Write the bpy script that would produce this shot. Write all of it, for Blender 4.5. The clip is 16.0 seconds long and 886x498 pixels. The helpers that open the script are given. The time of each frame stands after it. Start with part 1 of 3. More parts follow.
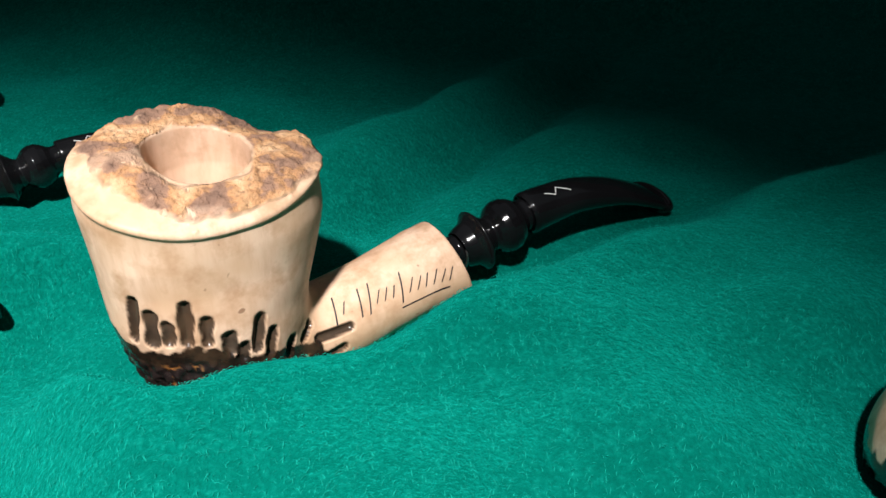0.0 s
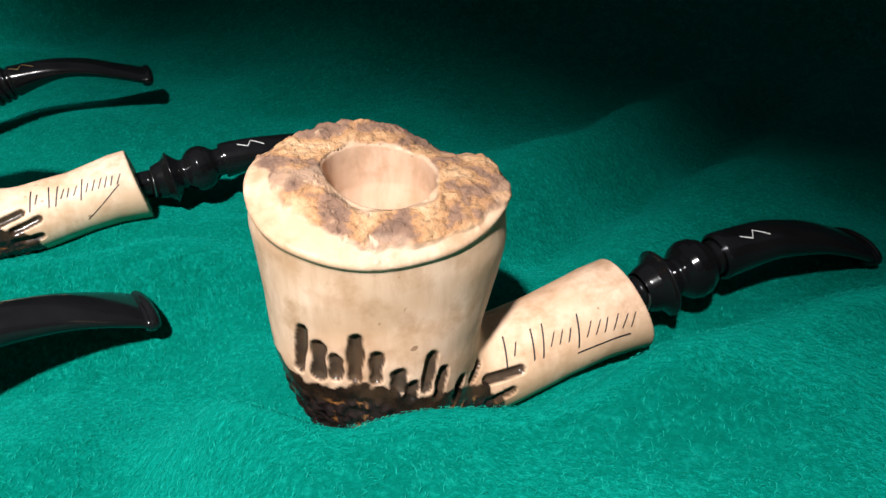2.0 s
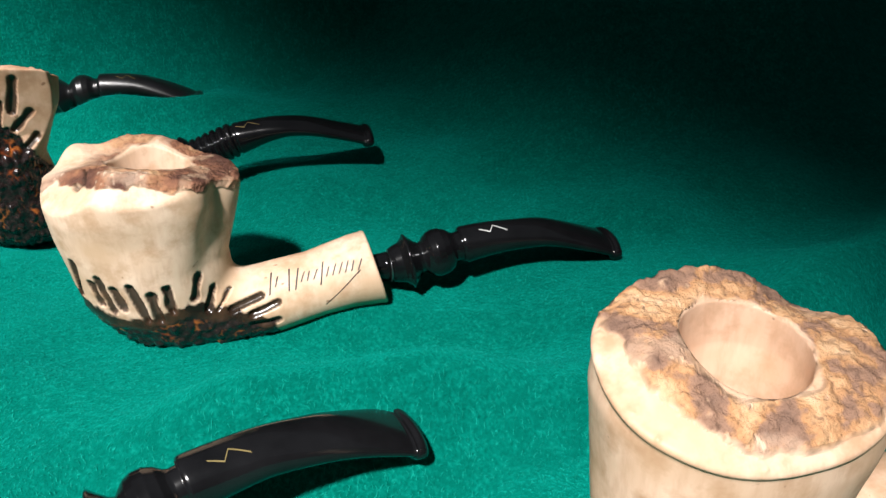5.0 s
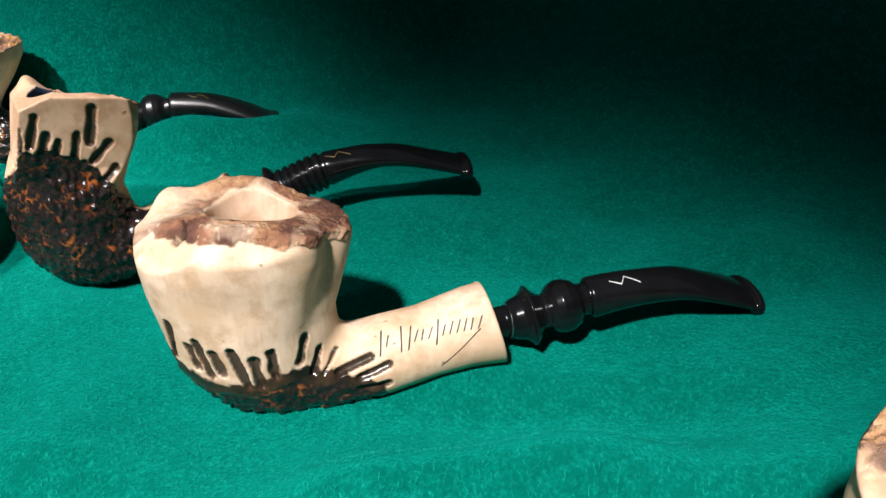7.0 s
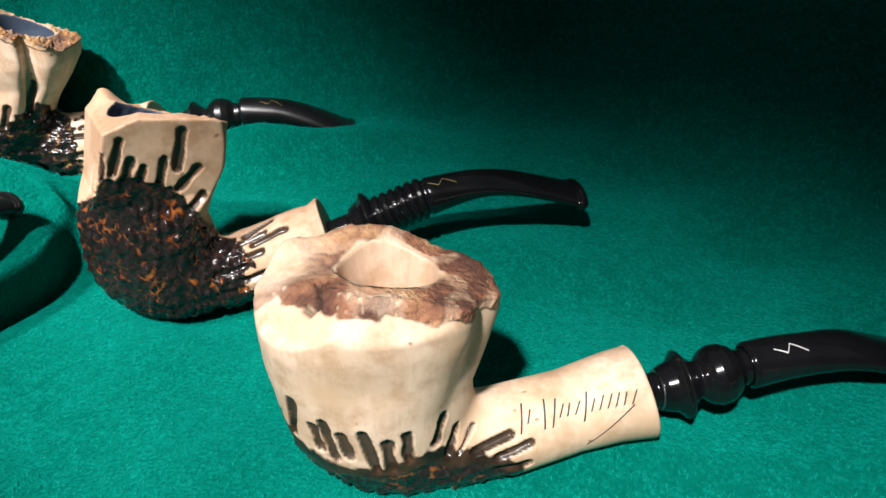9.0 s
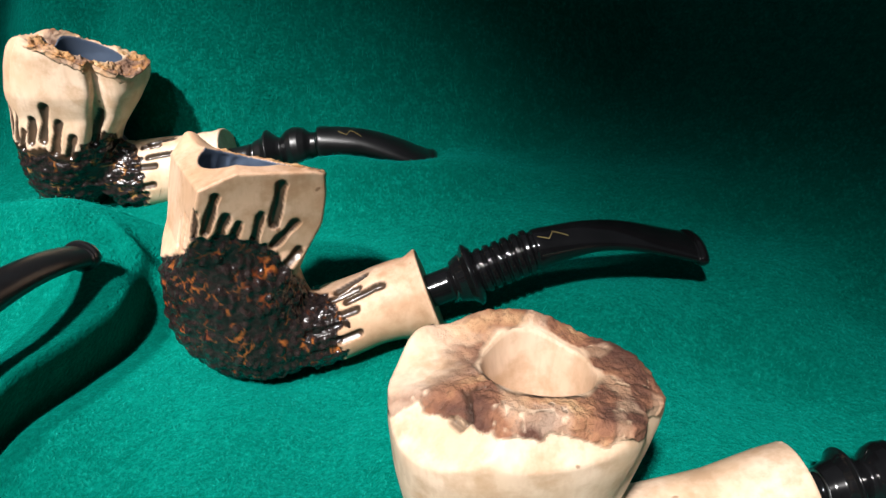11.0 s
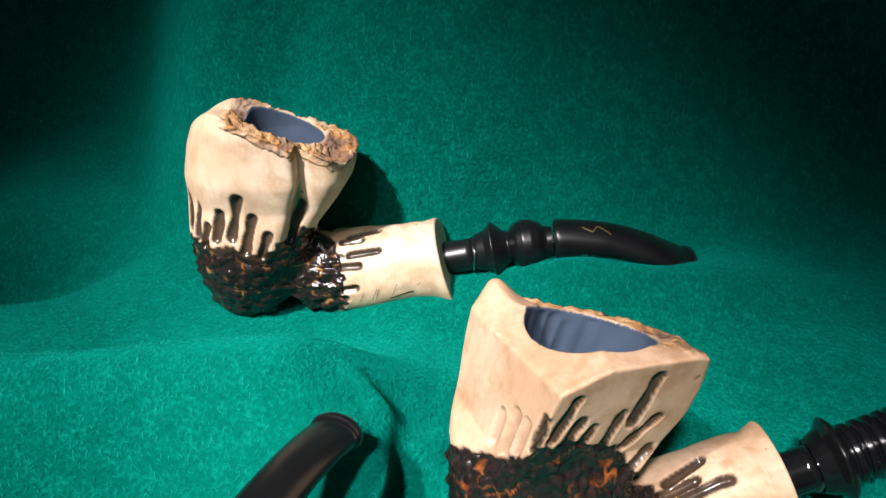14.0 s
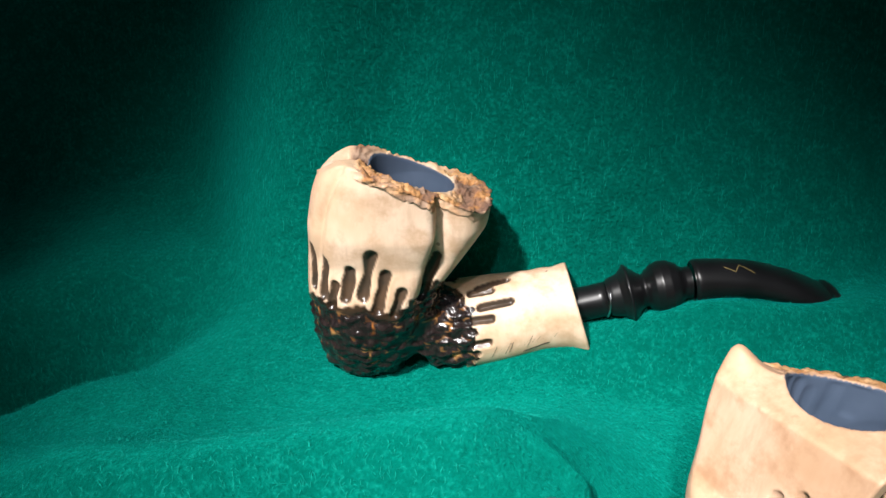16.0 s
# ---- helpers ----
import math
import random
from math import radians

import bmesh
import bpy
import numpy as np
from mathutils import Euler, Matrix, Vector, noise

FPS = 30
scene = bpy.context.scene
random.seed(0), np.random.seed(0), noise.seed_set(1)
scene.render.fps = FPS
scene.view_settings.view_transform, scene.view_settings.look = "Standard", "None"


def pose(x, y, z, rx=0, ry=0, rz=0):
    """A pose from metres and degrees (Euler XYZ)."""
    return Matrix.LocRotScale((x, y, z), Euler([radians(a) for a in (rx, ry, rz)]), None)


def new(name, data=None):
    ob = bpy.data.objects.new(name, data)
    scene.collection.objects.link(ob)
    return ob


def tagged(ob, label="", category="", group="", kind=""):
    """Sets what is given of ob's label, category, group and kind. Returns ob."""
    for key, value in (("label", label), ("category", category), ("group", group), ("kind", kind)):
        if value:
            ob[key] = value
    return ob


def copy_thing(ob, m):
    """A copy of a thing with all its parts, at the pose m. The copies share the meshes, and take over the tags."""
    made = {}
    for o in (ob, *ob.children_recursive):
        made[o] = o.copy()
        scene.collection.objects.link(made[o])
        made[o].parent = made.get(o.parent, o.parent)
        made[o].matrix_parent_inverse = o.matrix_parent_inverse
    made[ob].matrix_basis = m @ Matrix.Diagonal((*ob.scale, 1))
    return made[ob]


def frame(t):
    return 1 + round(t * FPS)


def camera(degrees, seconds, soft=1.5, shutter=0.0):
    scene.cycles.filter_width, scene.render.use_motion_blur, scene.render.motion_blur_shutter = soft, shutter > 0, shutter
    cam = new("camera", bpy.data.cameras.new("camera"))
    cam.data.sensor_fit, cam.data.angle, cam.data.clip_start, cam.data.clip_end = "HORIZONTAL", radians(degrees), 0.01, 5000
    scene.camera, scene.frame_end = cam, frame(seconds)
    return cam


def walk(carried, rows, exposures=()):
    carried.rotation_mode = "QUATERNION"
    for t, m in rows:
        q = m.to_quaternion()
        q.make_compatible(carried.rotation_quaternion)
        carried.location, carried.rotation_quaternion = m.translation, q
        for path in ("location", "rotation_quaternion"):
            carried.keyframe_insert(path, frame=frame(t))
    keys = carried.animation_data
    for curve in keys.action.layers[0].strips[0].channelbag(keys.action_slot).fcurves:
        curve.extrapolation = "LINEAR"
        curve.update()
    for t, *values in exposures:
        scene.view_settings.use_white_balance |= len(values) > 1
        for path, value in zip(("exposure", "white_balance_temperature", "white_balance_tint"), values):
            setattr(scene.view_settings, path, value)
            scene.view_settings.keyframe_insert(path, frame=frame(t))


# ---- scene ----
cam = camera(54.9, 16.0)
METRES, EYE, TILT, LEAN, TURN = 0.35, 0.1235, -31.0, 0.0, 0.0
ROWS = [
    (0.0, 0.0, 0.0, 0.0, -0.0, 0.0, -0.0),
    (0.5, -0.0183, 0.0203, 0.0048, 1.43, -0.04, -0.88),
    (1.0, -0.0213, 0.0288, 0.013, 3.29, 0.04, -1.8),
    (1.5, -0.0302, 0.04, 0.0077, 5.71, 0.22, -2.88),
    (2.0, -0.0431, 0.0442, 0.0162, 7.75, 0.2, -4.3),
    (2.5, -0.0713, 0.0451, 0.0249, 9.3, 0.18, -5.53),
    (3.0, -0.0902, 0.0456, 0.0323, 10.62, 0.28, -6.23),
    (3.5, -0.1172, 0.0487, 0.0418, 12.1, 0.1, -6.92),
    (4.0, -0.1397, 0.0555, 0.0553, 13.2, 0.03, -7.64),
    (6.5, -0.2377, 0.1222, 0.1043, 17.08, -0.27, -8.38),
    (7.0, -0.2672, 0.1321, 0.1087, 17.25, -0.53, -8.73),
    (7.5, -0.294, 0.1404, 0.117, 17.31, -0.94, -9.07),
    (8.0, -0.3165, 0.1471, 0.1238, 17.38, -1.38, -9.44),
    (8.5, -0.3583, 0.1577, 0.1336, 17.5, -1.75, -9.99),
    (9.0, -0.3839, 0.1763, 0.1449, 17.56, -2.21, -10.23),
    (11.5, -0.5063, 0.2219, 0.1883, 19.52, -3.16, -11.42),
    (12.0, -0.5409, 0.2408, 0.1959, 20.25, -3.15, -11.72),
    (12.5, -0.5826, 0.2611, 0.2135, 20.6, -3.22, -11.96),
    (13.0, -0.6349, 0.2821, 0.2134, 20.84, -3.41, -12.23),
    (13.5, -0.6764, 0.2851, 0.2269, 20.96, -3.65, -12.47),
    (14.0, -0.724, 0.2961, 0.2339, 20.85, -3.79, -12.23),
    (14.5, -0.7643, 0.3028, 0.2397, 20.4, -3.82, -12.1),
    (15.0, -0.7984, 0.3146, 0.2458, 19.56, -3.49, -11.2),
    (15.5, -0.8291, 0.3154, 0.2469, 18.71, -2.81, -10.35),
    (16.0, -0.8646, 0.2928, 0.2322, 18.19, -2.25, -9.88),
]
walk(cam, [(t, pose(0, 0, EYE, TILT, LEAN, TURN) @ pose(METRES * x, METRES * y, METRES * z, 90 + pitch, roll, yaw)) for t, x, y, z, yaw, pitch, roll in ROWS])
# ---- light ----
world = bpy.data.worlds.new("world")
scene.world = world
world.use_nodes = True
world.node_tree.nodes["Background"].inputs[0].default_value = (0.75, 0.9, 1.0, 1)
world.node_tree.nodes["Background"].inputs[1].default_value = 0.065
scene.view_settings.exposure = 0.0

U = Vector((-0.903, 0.430, 0.0))     # along the display
V = Vector((0.430, 0.903, 0.0))      # from its front to its back


def place(u, v, z):
    """A point by its distance along the display, its depth and its height."""
    return Vector((0, 0, z)) + U * u + V * v


def spot(target, towards, watts, spread, stretch):
    """An added spot in place of the carried light, 1.8 m off its target, its pool of light drawn out along the display.
    """
    data = bpy.data.lights.new("stand_in_spot", "SPOT")
    data.energy, data.color = watts, (1.0, 0.965, 0.95)
    data.shadow_soft_size = 0.06
    data.spot_size, data.spot_blend = radians(spread), 1.0
    z = Vector(towards).normalized()
    x = (U - z * U.dot(z)).normalized()
    y = z.cross(x)
    m = Matrix((x * stretch, y, z)).transposed().to_4x4()
    m.translation = target + z * 1.8
    new("stand_in_spot", data).matrix_world = m


# two added fixed spots stand in for one light carried past the pipes
spot(place(0.150, 0.045, 0.0), (-0.02, -0.56, 0.83), 382.0, 11.6, 1.80)
spot(place(0.448, 0.102, 0.0), (-0.15, -0.56, 0.82), 345.0, 6.6, 1.40)


# ---- materials ----
def material(name):
    m = bpy.data.materials.new(name)
    m.use_nodes = True
    nt = m.node_tree
    return m, nt, nt.nodes["Principled BSDF"]


def node(nt, kind, **values):
    n = nt.nodes.new(kind)
    for key, value in values.items():
        n.inputs[key.replace("_", " ")].default_value = value
    return n


def noise_tex(nt, scale, detail=3.0, rough=0.5, vector=None):
    n = node(nt, "ShaderNodeTexNoise", Scale=scale, Detail=detail, Roughness=rough)
    if vector is not None:
        nt.links.new(vector, n.inputs["Vector"])
    return n


def ramp(nt, fac, stops):
    r = nt.nodes.new("ShaderNodeValToRGB")
    e = r.color_ramp.elements
    while len(e) < len(stops):
        e.new(0.5)
    for el, (pos, col) in zip(e, stops):
        el.position, el.color = pos, (*col, 1)
    nt.links.new(fac, r.inputs[0])
    return r.outputs[0]


def mix(nt, fac, a, b, blend="MIX"):
    n = nt.nodes.new("ShaderNodeMix")
    n.data_type, n.blend_type = "RGBA", blend
    for sock, value in ((n.inputs[0], fac), (n.inputs[6], a), (n.inputs[7], b)):
        if isinstance(value, bpy.types.NodeSocket):
            nt.links.new(value, sock)
        elif isinstance(value, tuple):
            sock.default_value = (*value, 1)
        else:
            sock.default_value = value
    return n.outputs[2]


def maths(nt, op, a, b=0.0, clamp=False):
    n = nt.nodes.new("ShaderNodeMath")
    n.operation, n.use_clamp = op, clamp
    for sock, value in ((n.inputs[0], a), (n.inputs[1], b)):
        if isinstance(value, bpy.types.NodeSocket):
            nt.links.new(value, sock)
        else:
            sock.default_value = value
    return n.outputs[0]


def attribute(nt, name):
    n = nt.nodes.new("ShaderNodeAttribute")
    n.attribute_name = name
    return n.outputs["Fac"]


def bump(nt, bsdf, height, strength, distance, under=None):
    b = node(nt, "ShaderNodeBump", Strength=strength, Distance=distance)
    nt.links.new(height, b.inputs["Height"])
    if under is not None:
        nt.links.new(under, b.inputs["Normal"])
    nt.links.new(b.outputs[0], bsdf.inputs["Normal"])
    return b.outputs[0]


def coords(nt):
    return nt.nodes.new("ShaderNodeTexCoord").outputs["Object"]


def felt_material():
    m, nt, p = material("green_felt")
    c = coords(nt)
    fibre = noise_tex(nt, 900, 4, 0.65, c)
    clump = noise_tex(nt, 230, 3, 0.6, c)
    wide = noise_tex(nt, 14, 3, 0.5, c)
    col = ramp(nt, fibre.outputs[0], [(0.30, (0.0003, 0.079, 0.056)), (0.52, (0.0005, 0.137, 0.102)), (0.74, (0.005, 0.262, 0.199))])
    col = mix(nt, ramp(nt, clump.outputs[0], [(0.38, (0, 0, 0)), (0.62, (0.7, 0.7, 0.7))]), col, (0.0004, 0.090, 0.065))
    col = mix(nt, ramp(nt, wide.outputs[0], [(0.3, (0.0, 0.0, 0.0)), (0.7, (0.3, 0.3, 0.3))]), col, (0.001, 0.182, 0.136))
    nt.links.new(col, p.inputs["Base Color"])
    p.inputs["Roughness"].default_value = 0.95
    p.inputs["Specular IOR Level"].default_value = 0.0
    p.inputs["Sheen Weight"].default_value = 0.25
    p.inputs["Sheen Roughness"].default_value = 0.4
    p.inputs["Sheen Tint"].default_value = (0.01, 0.85, 0.68, 1)
    h = maths(nt, "ADD", fibre.outputs[0], clump.outputs[0])
    bump(nt, p, h, 0.8, 0.0016)
    return m


def wood_material(name, barks, rusts, tone=(1.0, 1.0, 1.0)):
    """Pale briar with bark, black carving and a coated chamber, told apart by the mesh's own masks."""
    m, nt, p = material(name)
    c = coords(nt)
    stretch = node(nt, "ShaderNodeMapping", Scale=(1.0, 1.0, 0.22))
    nt.links.new(c, stretch.inputs[0])
    grain = noise_tex(nt, 420, 4, 0.6, stretch.outputs[0])
    cloud = noise_tex(nt, 55, 3, 0.55, c)
    speck = noise_tex(nt, 700, 2, 0.5, c)
    wood = ramp(nt, grain.outputs[0], [(0.25, (0.62, 0.430, 0.300)), (0.5, (0.78, 0.580, 0.430)), (0.8, (0.86, 0.675, 0.515))])
    wood = mix(nt, ramp(nt, cloud.outputs[0], [(0.38, (0, 0, 0)), (0.64, (0.85, 0.85, 0.85))]), wood, (0.62, 0.420, 0.265))
    blot = noise_tex(nt, 130, 4, 0.62, c)
    wood = mix(nt, ramp(nt, blot.outputs[0], [(0.46, (0, 0, 0)), (0.66, (0.85, 0.85, 0.85))]), wood, (0.52, 0.330, 0.200))
    pit = noise_tex(nt, 330, 1, 0.4, c)
    wood = mix(nt, ramp(nt, pit.outputs[0], [(0.77, (0, 0, 0)), (0.80, (0.7, 0.7, 0.7))]), wood, (0.20, 0.10, 0.05))
    wood = mix(nt, 1.0, wood, tone, "MULTIPLY")
    # bark
    patch = noise_tex(nt, 95, 4, 0.55, c)
    fine = noise_tex(nt, 650, 4, 0.65, c)
    bark = ramp(nt, patch.outputs[0], list(zip((0.38, 0.47, 0.51, 0.57, 0.68), barks)))
    bark = mix(nt, ramp(nt, fine.outputs[0], [(0.32, (0.6, 0.6, 0.6)), (0.46, (0, 0, 0))]), bark, (0.13, 0.075, 0.05))
    barkiness = attribute(nt, "bark")
    col = mix(nt, barkiness, wood, bark)
    # carving: lacquered black with rusty brown on the ridges that were left
    char = attribute(nt, "char")
    ridge = attribute(nt, "ridge")
    rust = noise_tex(nt, 130, 3, 0.5, c)
    rusty = ramp(nt, rust.outputs[0], list(zip((0.36, 0.46, 0.56), rusts)))
    black = ramp(nt, speck.outputs[0], [(0.3, (0.008, 0.006, 0.006)), (0.7, (0.024, 0.016, 0.015))])
    stain = ramp(nt, blot.outputs[0], [(0.40, (0.012, 0.008, 0.006)), (0.62, (0.050, 0.028, 0.016))])
    black = mix(nt, attribute(nt, "rugged"), stain, black)
    carved = mix(nt, ridge, black, rusty)
    col = mix(nt, char, col, carved)
    # grey-blue coating in the chamber
    lining = attribute(nt, "lining")
    coat = ramp(nt, cloud.outputs[0], [(0.3, (0.055, 0.08, 0.125)), (0.7, (0.10, 0.135, 0.20))])
    col = mix(nt, lining, col, coat)
    nt.links.new(col, p.inputs["Base Color"])
    rough = maths(nt, "SUBTRACT", 0.50, maths(nt, "MULTIPLY", char, 0.24))
    rough = maths(nt, "ADD", rough, maths(nt, "MULTIPLY", barkiness, 0.30))
    nt.links.new(rough, p.inputs["Roughness"])
    nt.links.new(maths(nt, "ADD", maths(nt, "MULTIPLY", char, -0.08), 0.35), p.inputs["Specular IOR Level"])
    nt.links.new(maths(nt, "MULTIPLY", char, 0.5), p.inputs["Coat Weight"])
    p.inputs["Coat Roughness"].default_value = 0.13
    first = bump(nt, p, grain.outputs[0], 0.10, 0.0004)
    relief = maths(nt, "MULTIPLY", maths(nt, "ADD", patch.outputs[0], maths(nt, "MULTIPLY", fine.outputs[0], 2.0)), barkiness)
    chip = noise_tex(nt, 420, 1, 0.4, c)
    relief = maths(nt, "ADD", relief, maths(nt, "MULTIPLY", chip.outputs[0], maths(nt, "MULTIPLY", attribute(nt, "rugged"), 1.4)))
    bump(nt, p, relief, 0.6, 0.0010, first)
    return m


def ebonite_material(name, dull):
    m, nt, p = material(name)
    c = coords(nt)
    smear = noise_tex(nt, 90, 4, 0.6, c)
    nt.links.new(ramp(nt, smear.outputs[0], [(0.3, (0.004, 0.004, 0.0045)), (0.7, (0.008, 0.008, 0.009))]), p.inputs["Base Color"])
    nt.links.new(maths(nt, "ADD", maths(nt, "MULTIPLY", smear.outputs[0], 0.18), dull), p.inputs["Roughness"])
    p.inputs["Specular IOR Level"].default_value = 0.55
    fine = noise_tex(nt, 1500, 2, 0.5, c)
    bump(nt, p, fine.outputs[0], 0.02, 0.0001)
    return m


def plain(name, colour, roughness, metal=0.0, scale=200, spread=0.2):
    m, nt, p = material(name)
    n = noise_tex(nt, scale, 3, 0.6, coords(nt))
    dark = tuple(x * (1 - spread) for x in colour)
    light = tuple(min(1, x * (1 + spread)) for x in colour)
    nt.links.new(ramp(nt, n.outputs[0], [(0.3, dark), (0.7, light)]), p.inputs["Base Color"])
    p.inputs["Roughness"].default_value, p.inputs["Metallic"].default_value = roughness, metal
    return m


FELT = felt_material()
RUST, AMBER = ((0.05, 0.014, 0.008), (0.30, 0.065, 0.015), (0.50, 0.15, 0.03)), ((0.12, 0.035, 0.010), (0.48, 0.17, 0.035), (0.62, 0.30, 0.10))
TAN_BARK = ((0.17, 0.098, 0.068), (0.27, 0.145, 0.085), (0.42, 0.195, 0.070), (0.52, 0.280, 0.115), (0.66, 0.43, 0.23))
MAUVE_BARK = ((0.20, 0.118, 0.083), (0.30, 0.172, 0.112), (0.46, 0.240, 0.112), (0.57, 0.335, 0.175), (0.70, 0.47, 0.29))
DARK_BARK = ((0.10, 0.042, 0.028), (0.18, 0.078, 0.046), (0.25, 0.110, 0.062), (0.33, 0.155, 0.080), (0.56, 0.34, 0.18))
BRIAR = dict(a=wood_material("briar_mauve_bark", MAUVE_BARK, AMBER, (0.96, 0.90, 0.87)), b=wood_material("briar_dark_bark", DARK_BARK, RUST),
             c=wood_material("briar_red_carving", TAN_BARK, RUST, (0.90, 0.80, 0.75)), d=wood_material("briar_amber_carving", TAN_BARK, AMBER, (1.06, 1.06, 1.07)))
EBONITE, DULL = ebonite_material("black_ebonite", 0.05), ebonite_material("dull_black_ebonite", 0.24)
WOOL = plain("green_wool", (0.003, 0.28, 0.215), 0.8, 0, 900, 0.35)
WOOL.node_tree.nodes["Principled BSDF"].inputs["Specular IOR Level"].default_value = 0.1
INK = plain("black_ink", (0.022, 0.018, 0.020), 0.6)
WHITE = plain("white_inlay", (0.80, 0.80, 0.78), 0.4)
GOLD = plain("gold_inlay", (0.26, 0.20, 0.08), 0.35, 0.4)
SILVER = plain("grey_metal", (0.55, 0.56, 0.58), 0.3, 1.0)
BOARD = plain("dark_board", (0.05, 0.045, 0.04), 0.6, 0, 30)


# ---- the felt and the cabinet ----
def step(a, b, x):
    q = np.clip((x - a) / (b - a), 0, 1)
    return q * q * (3 - 2 * q)


def hill(x, y, cx, cy, along, across, turn):
    """A smooth mound round (cx, cy), turned by so many degrees."""
    a = math.radians(turn)
    p = (x - cx) * math.cos(a) + (y - cy) * math.sin(a)
    q = -(x - cx) * math.sin(a) + (y - cy) * math.cos(a)
    return np.exp(-(p / along) ** 2 - (q / across) ** 2)


def rise(x, width):
    """Zero below zero, then a straight climb, rounded over so much width."""
    return width * np.logaddexp(0.0, np.clip(x / width, -60, 300))


def felt_height(x, y):
    """The cloth's height in metres: a rumpled floor with a steep drape behind the pipes."""
    v = 0.430 * x + 0.903 * y
    u = -0.903 * x + 0.430 * y
    h = -0.005 + 0.0 * x
    # high fold in front of the first pipe, with a steep inner side
    py = -(x + 0.0484) * 0.5 + (y - 0.1563) * 0.866
    px = (x + 0.0484) * 0.866 + (y - 0.1563) * 0.5
    inner = py - 0.023 * step(-0.015, -0.040, px) + 0.007 * np.exp(-((px - 0.024) / 0.020) ** 2)
    h = h + 0.031 * step(-0.004, -0.041, inner) * step(-0.064, -0.026, px) * (1 - 0.35 * step(-0.062, -0.130, py))
    # roll between the rows
    h = h + 0.018 * hill(x, y, -0.125, 0.180, 0.058, 0.014, 26) - 0.004 * hill(x, y, -0.12, 0.215, 0.07, 0.012, 20)
    # crease that leaves the first pipe towards the back
    q = (x + 0.032) * 0.83 - (y - 0.214) * 0.56
    far = step(0.17, 0.24, y) * (1 - step(0.31, 0.40, y))
    h = h + far * (0.010 * np.exp(-((q + 0.014) / 0.013) ** 2) - 0.009 * np.exp(-((q - 0.008) / 0.010) ** 2))
    h = h + 0.013 * hill(x, y, 0.015, 0.255, 0.100, 0.060, 20)
    # hollow of the third pipe, swell before the second
    h = h - 0.008 * hill(x, y, -0.270, 0.243, 0.045, 0.035, 30) + 0.006 * hill(x, y, -0.212, 0.170, 0.035, 0.016, 25)
    # hollow of the fourth pipe
    dx = (x + 0.3748) * 0.899 + (y - 0.3084) * 0.438
    dy = -(x + 0.3748) * 0.438 + (y - 0.3084) * 0.899
    h = h - 0.009 * hill(dx, dy, 0.0, 0.0, 0.060, 0.045, 0)
    # long roll in front of it, blunt at its end
    crest = 0.92 * (y - 0.2455 - 0.424 * (x + 0.350))
    wide = np.where(crest > 0, 0.022, 0.021)
    h = h + 0.028 * np.exp(-(crest / wide) ** 2) * step(-0.303, -0.345, x) * (1 - 0.35 * step(-0.37, -0.44, x))
    h = h + 0.013 * hill(x, y, -0.288, 0.331, 0.045, 0.010, 22)
    # small curl at the roll's end
    ring = np.hypot((x + 0.3200) / 1.3, y - 0.2600)
    h = h + 0.0050 * np.exp(-((ring - 0.0085) / 0.0032) ** 2) * step(0.262, 0.252, y - 0.3 * (x + 0.32))
    # hump under the front row's mouthpiece, and the slit beside it
    edge = -0.3195
    here = step(0.258, 0.232, y) * step(0.06, 0.13, y)
    h = h + 0.0165 * step(edge + 0.004, edge - 0.003, x) * np.exp(-(np.clip(edge - x, 0, 1) / 0.022) ** 2) * here
    h = h - 0.003 * np.exp(-((x - edge - 0.003) / 0.004) ** 2) * step(edge - 0.001, edge + 0.001, x) * here
    # gentle swells under the mouthpieces
    h = h + 0.005 * hill(x, y, -0.178, 0.318, 0.05, 0.03, 20) + 0.004 * hill(x, y, 0.06, 0.225, 0.05, 0.02, 25)
    # left end of the cloth: a hollow behind the roll
    h = h - 0.030 * hill(x, y, -0.475, 0.268, 0.050, 0.016, 58)
    # the drape: steep behind the fourth pipe, easier behind the others
    steep = 2.6 * rise(-0.353 * x + 0.933 * y - 0.4290 - 0.080 * step(-0.408, -0.500, x) - 0.012 * np.exp(-((u - 0.512) / 0.016) ** 2) + 0.008 * np.exp(-((u - 0.468) / 0.02) ** 2), 0.0055) * step(-0.15, -0.28, x)
    easy = 0.95 * rise(y - 0.360 - 0.02 * np.sin(x * 21), 0.022)
    drape = np.maximum(steep, easy)
    h = h + 0.32 * np.tanh(drape / 0.32)
    folds = 0.006 * np.sin(u * 31 + 14 * v + 0.7) + 0.004 * np.sin(u * 67 - 22 * v + 2.0)
    h = h + folds * step(0.01, 0.08, drape)
    h = h + 0.0012 * np.sin(u * 31 - v * 47) + 0.0008 * np.sin(u * 60 + v * 83)
    h = h + 0.0011 * np.sin(u * 97 + v * 52 + 1.1) + 0.0010 * np.sin(u * 45 - v * 118 + 2.3) + 0.0006 * np.sin(u * 150 - v * 61) + 0.0005 * np.sin(u * 88 + v * 171 + 0.4)
    return h


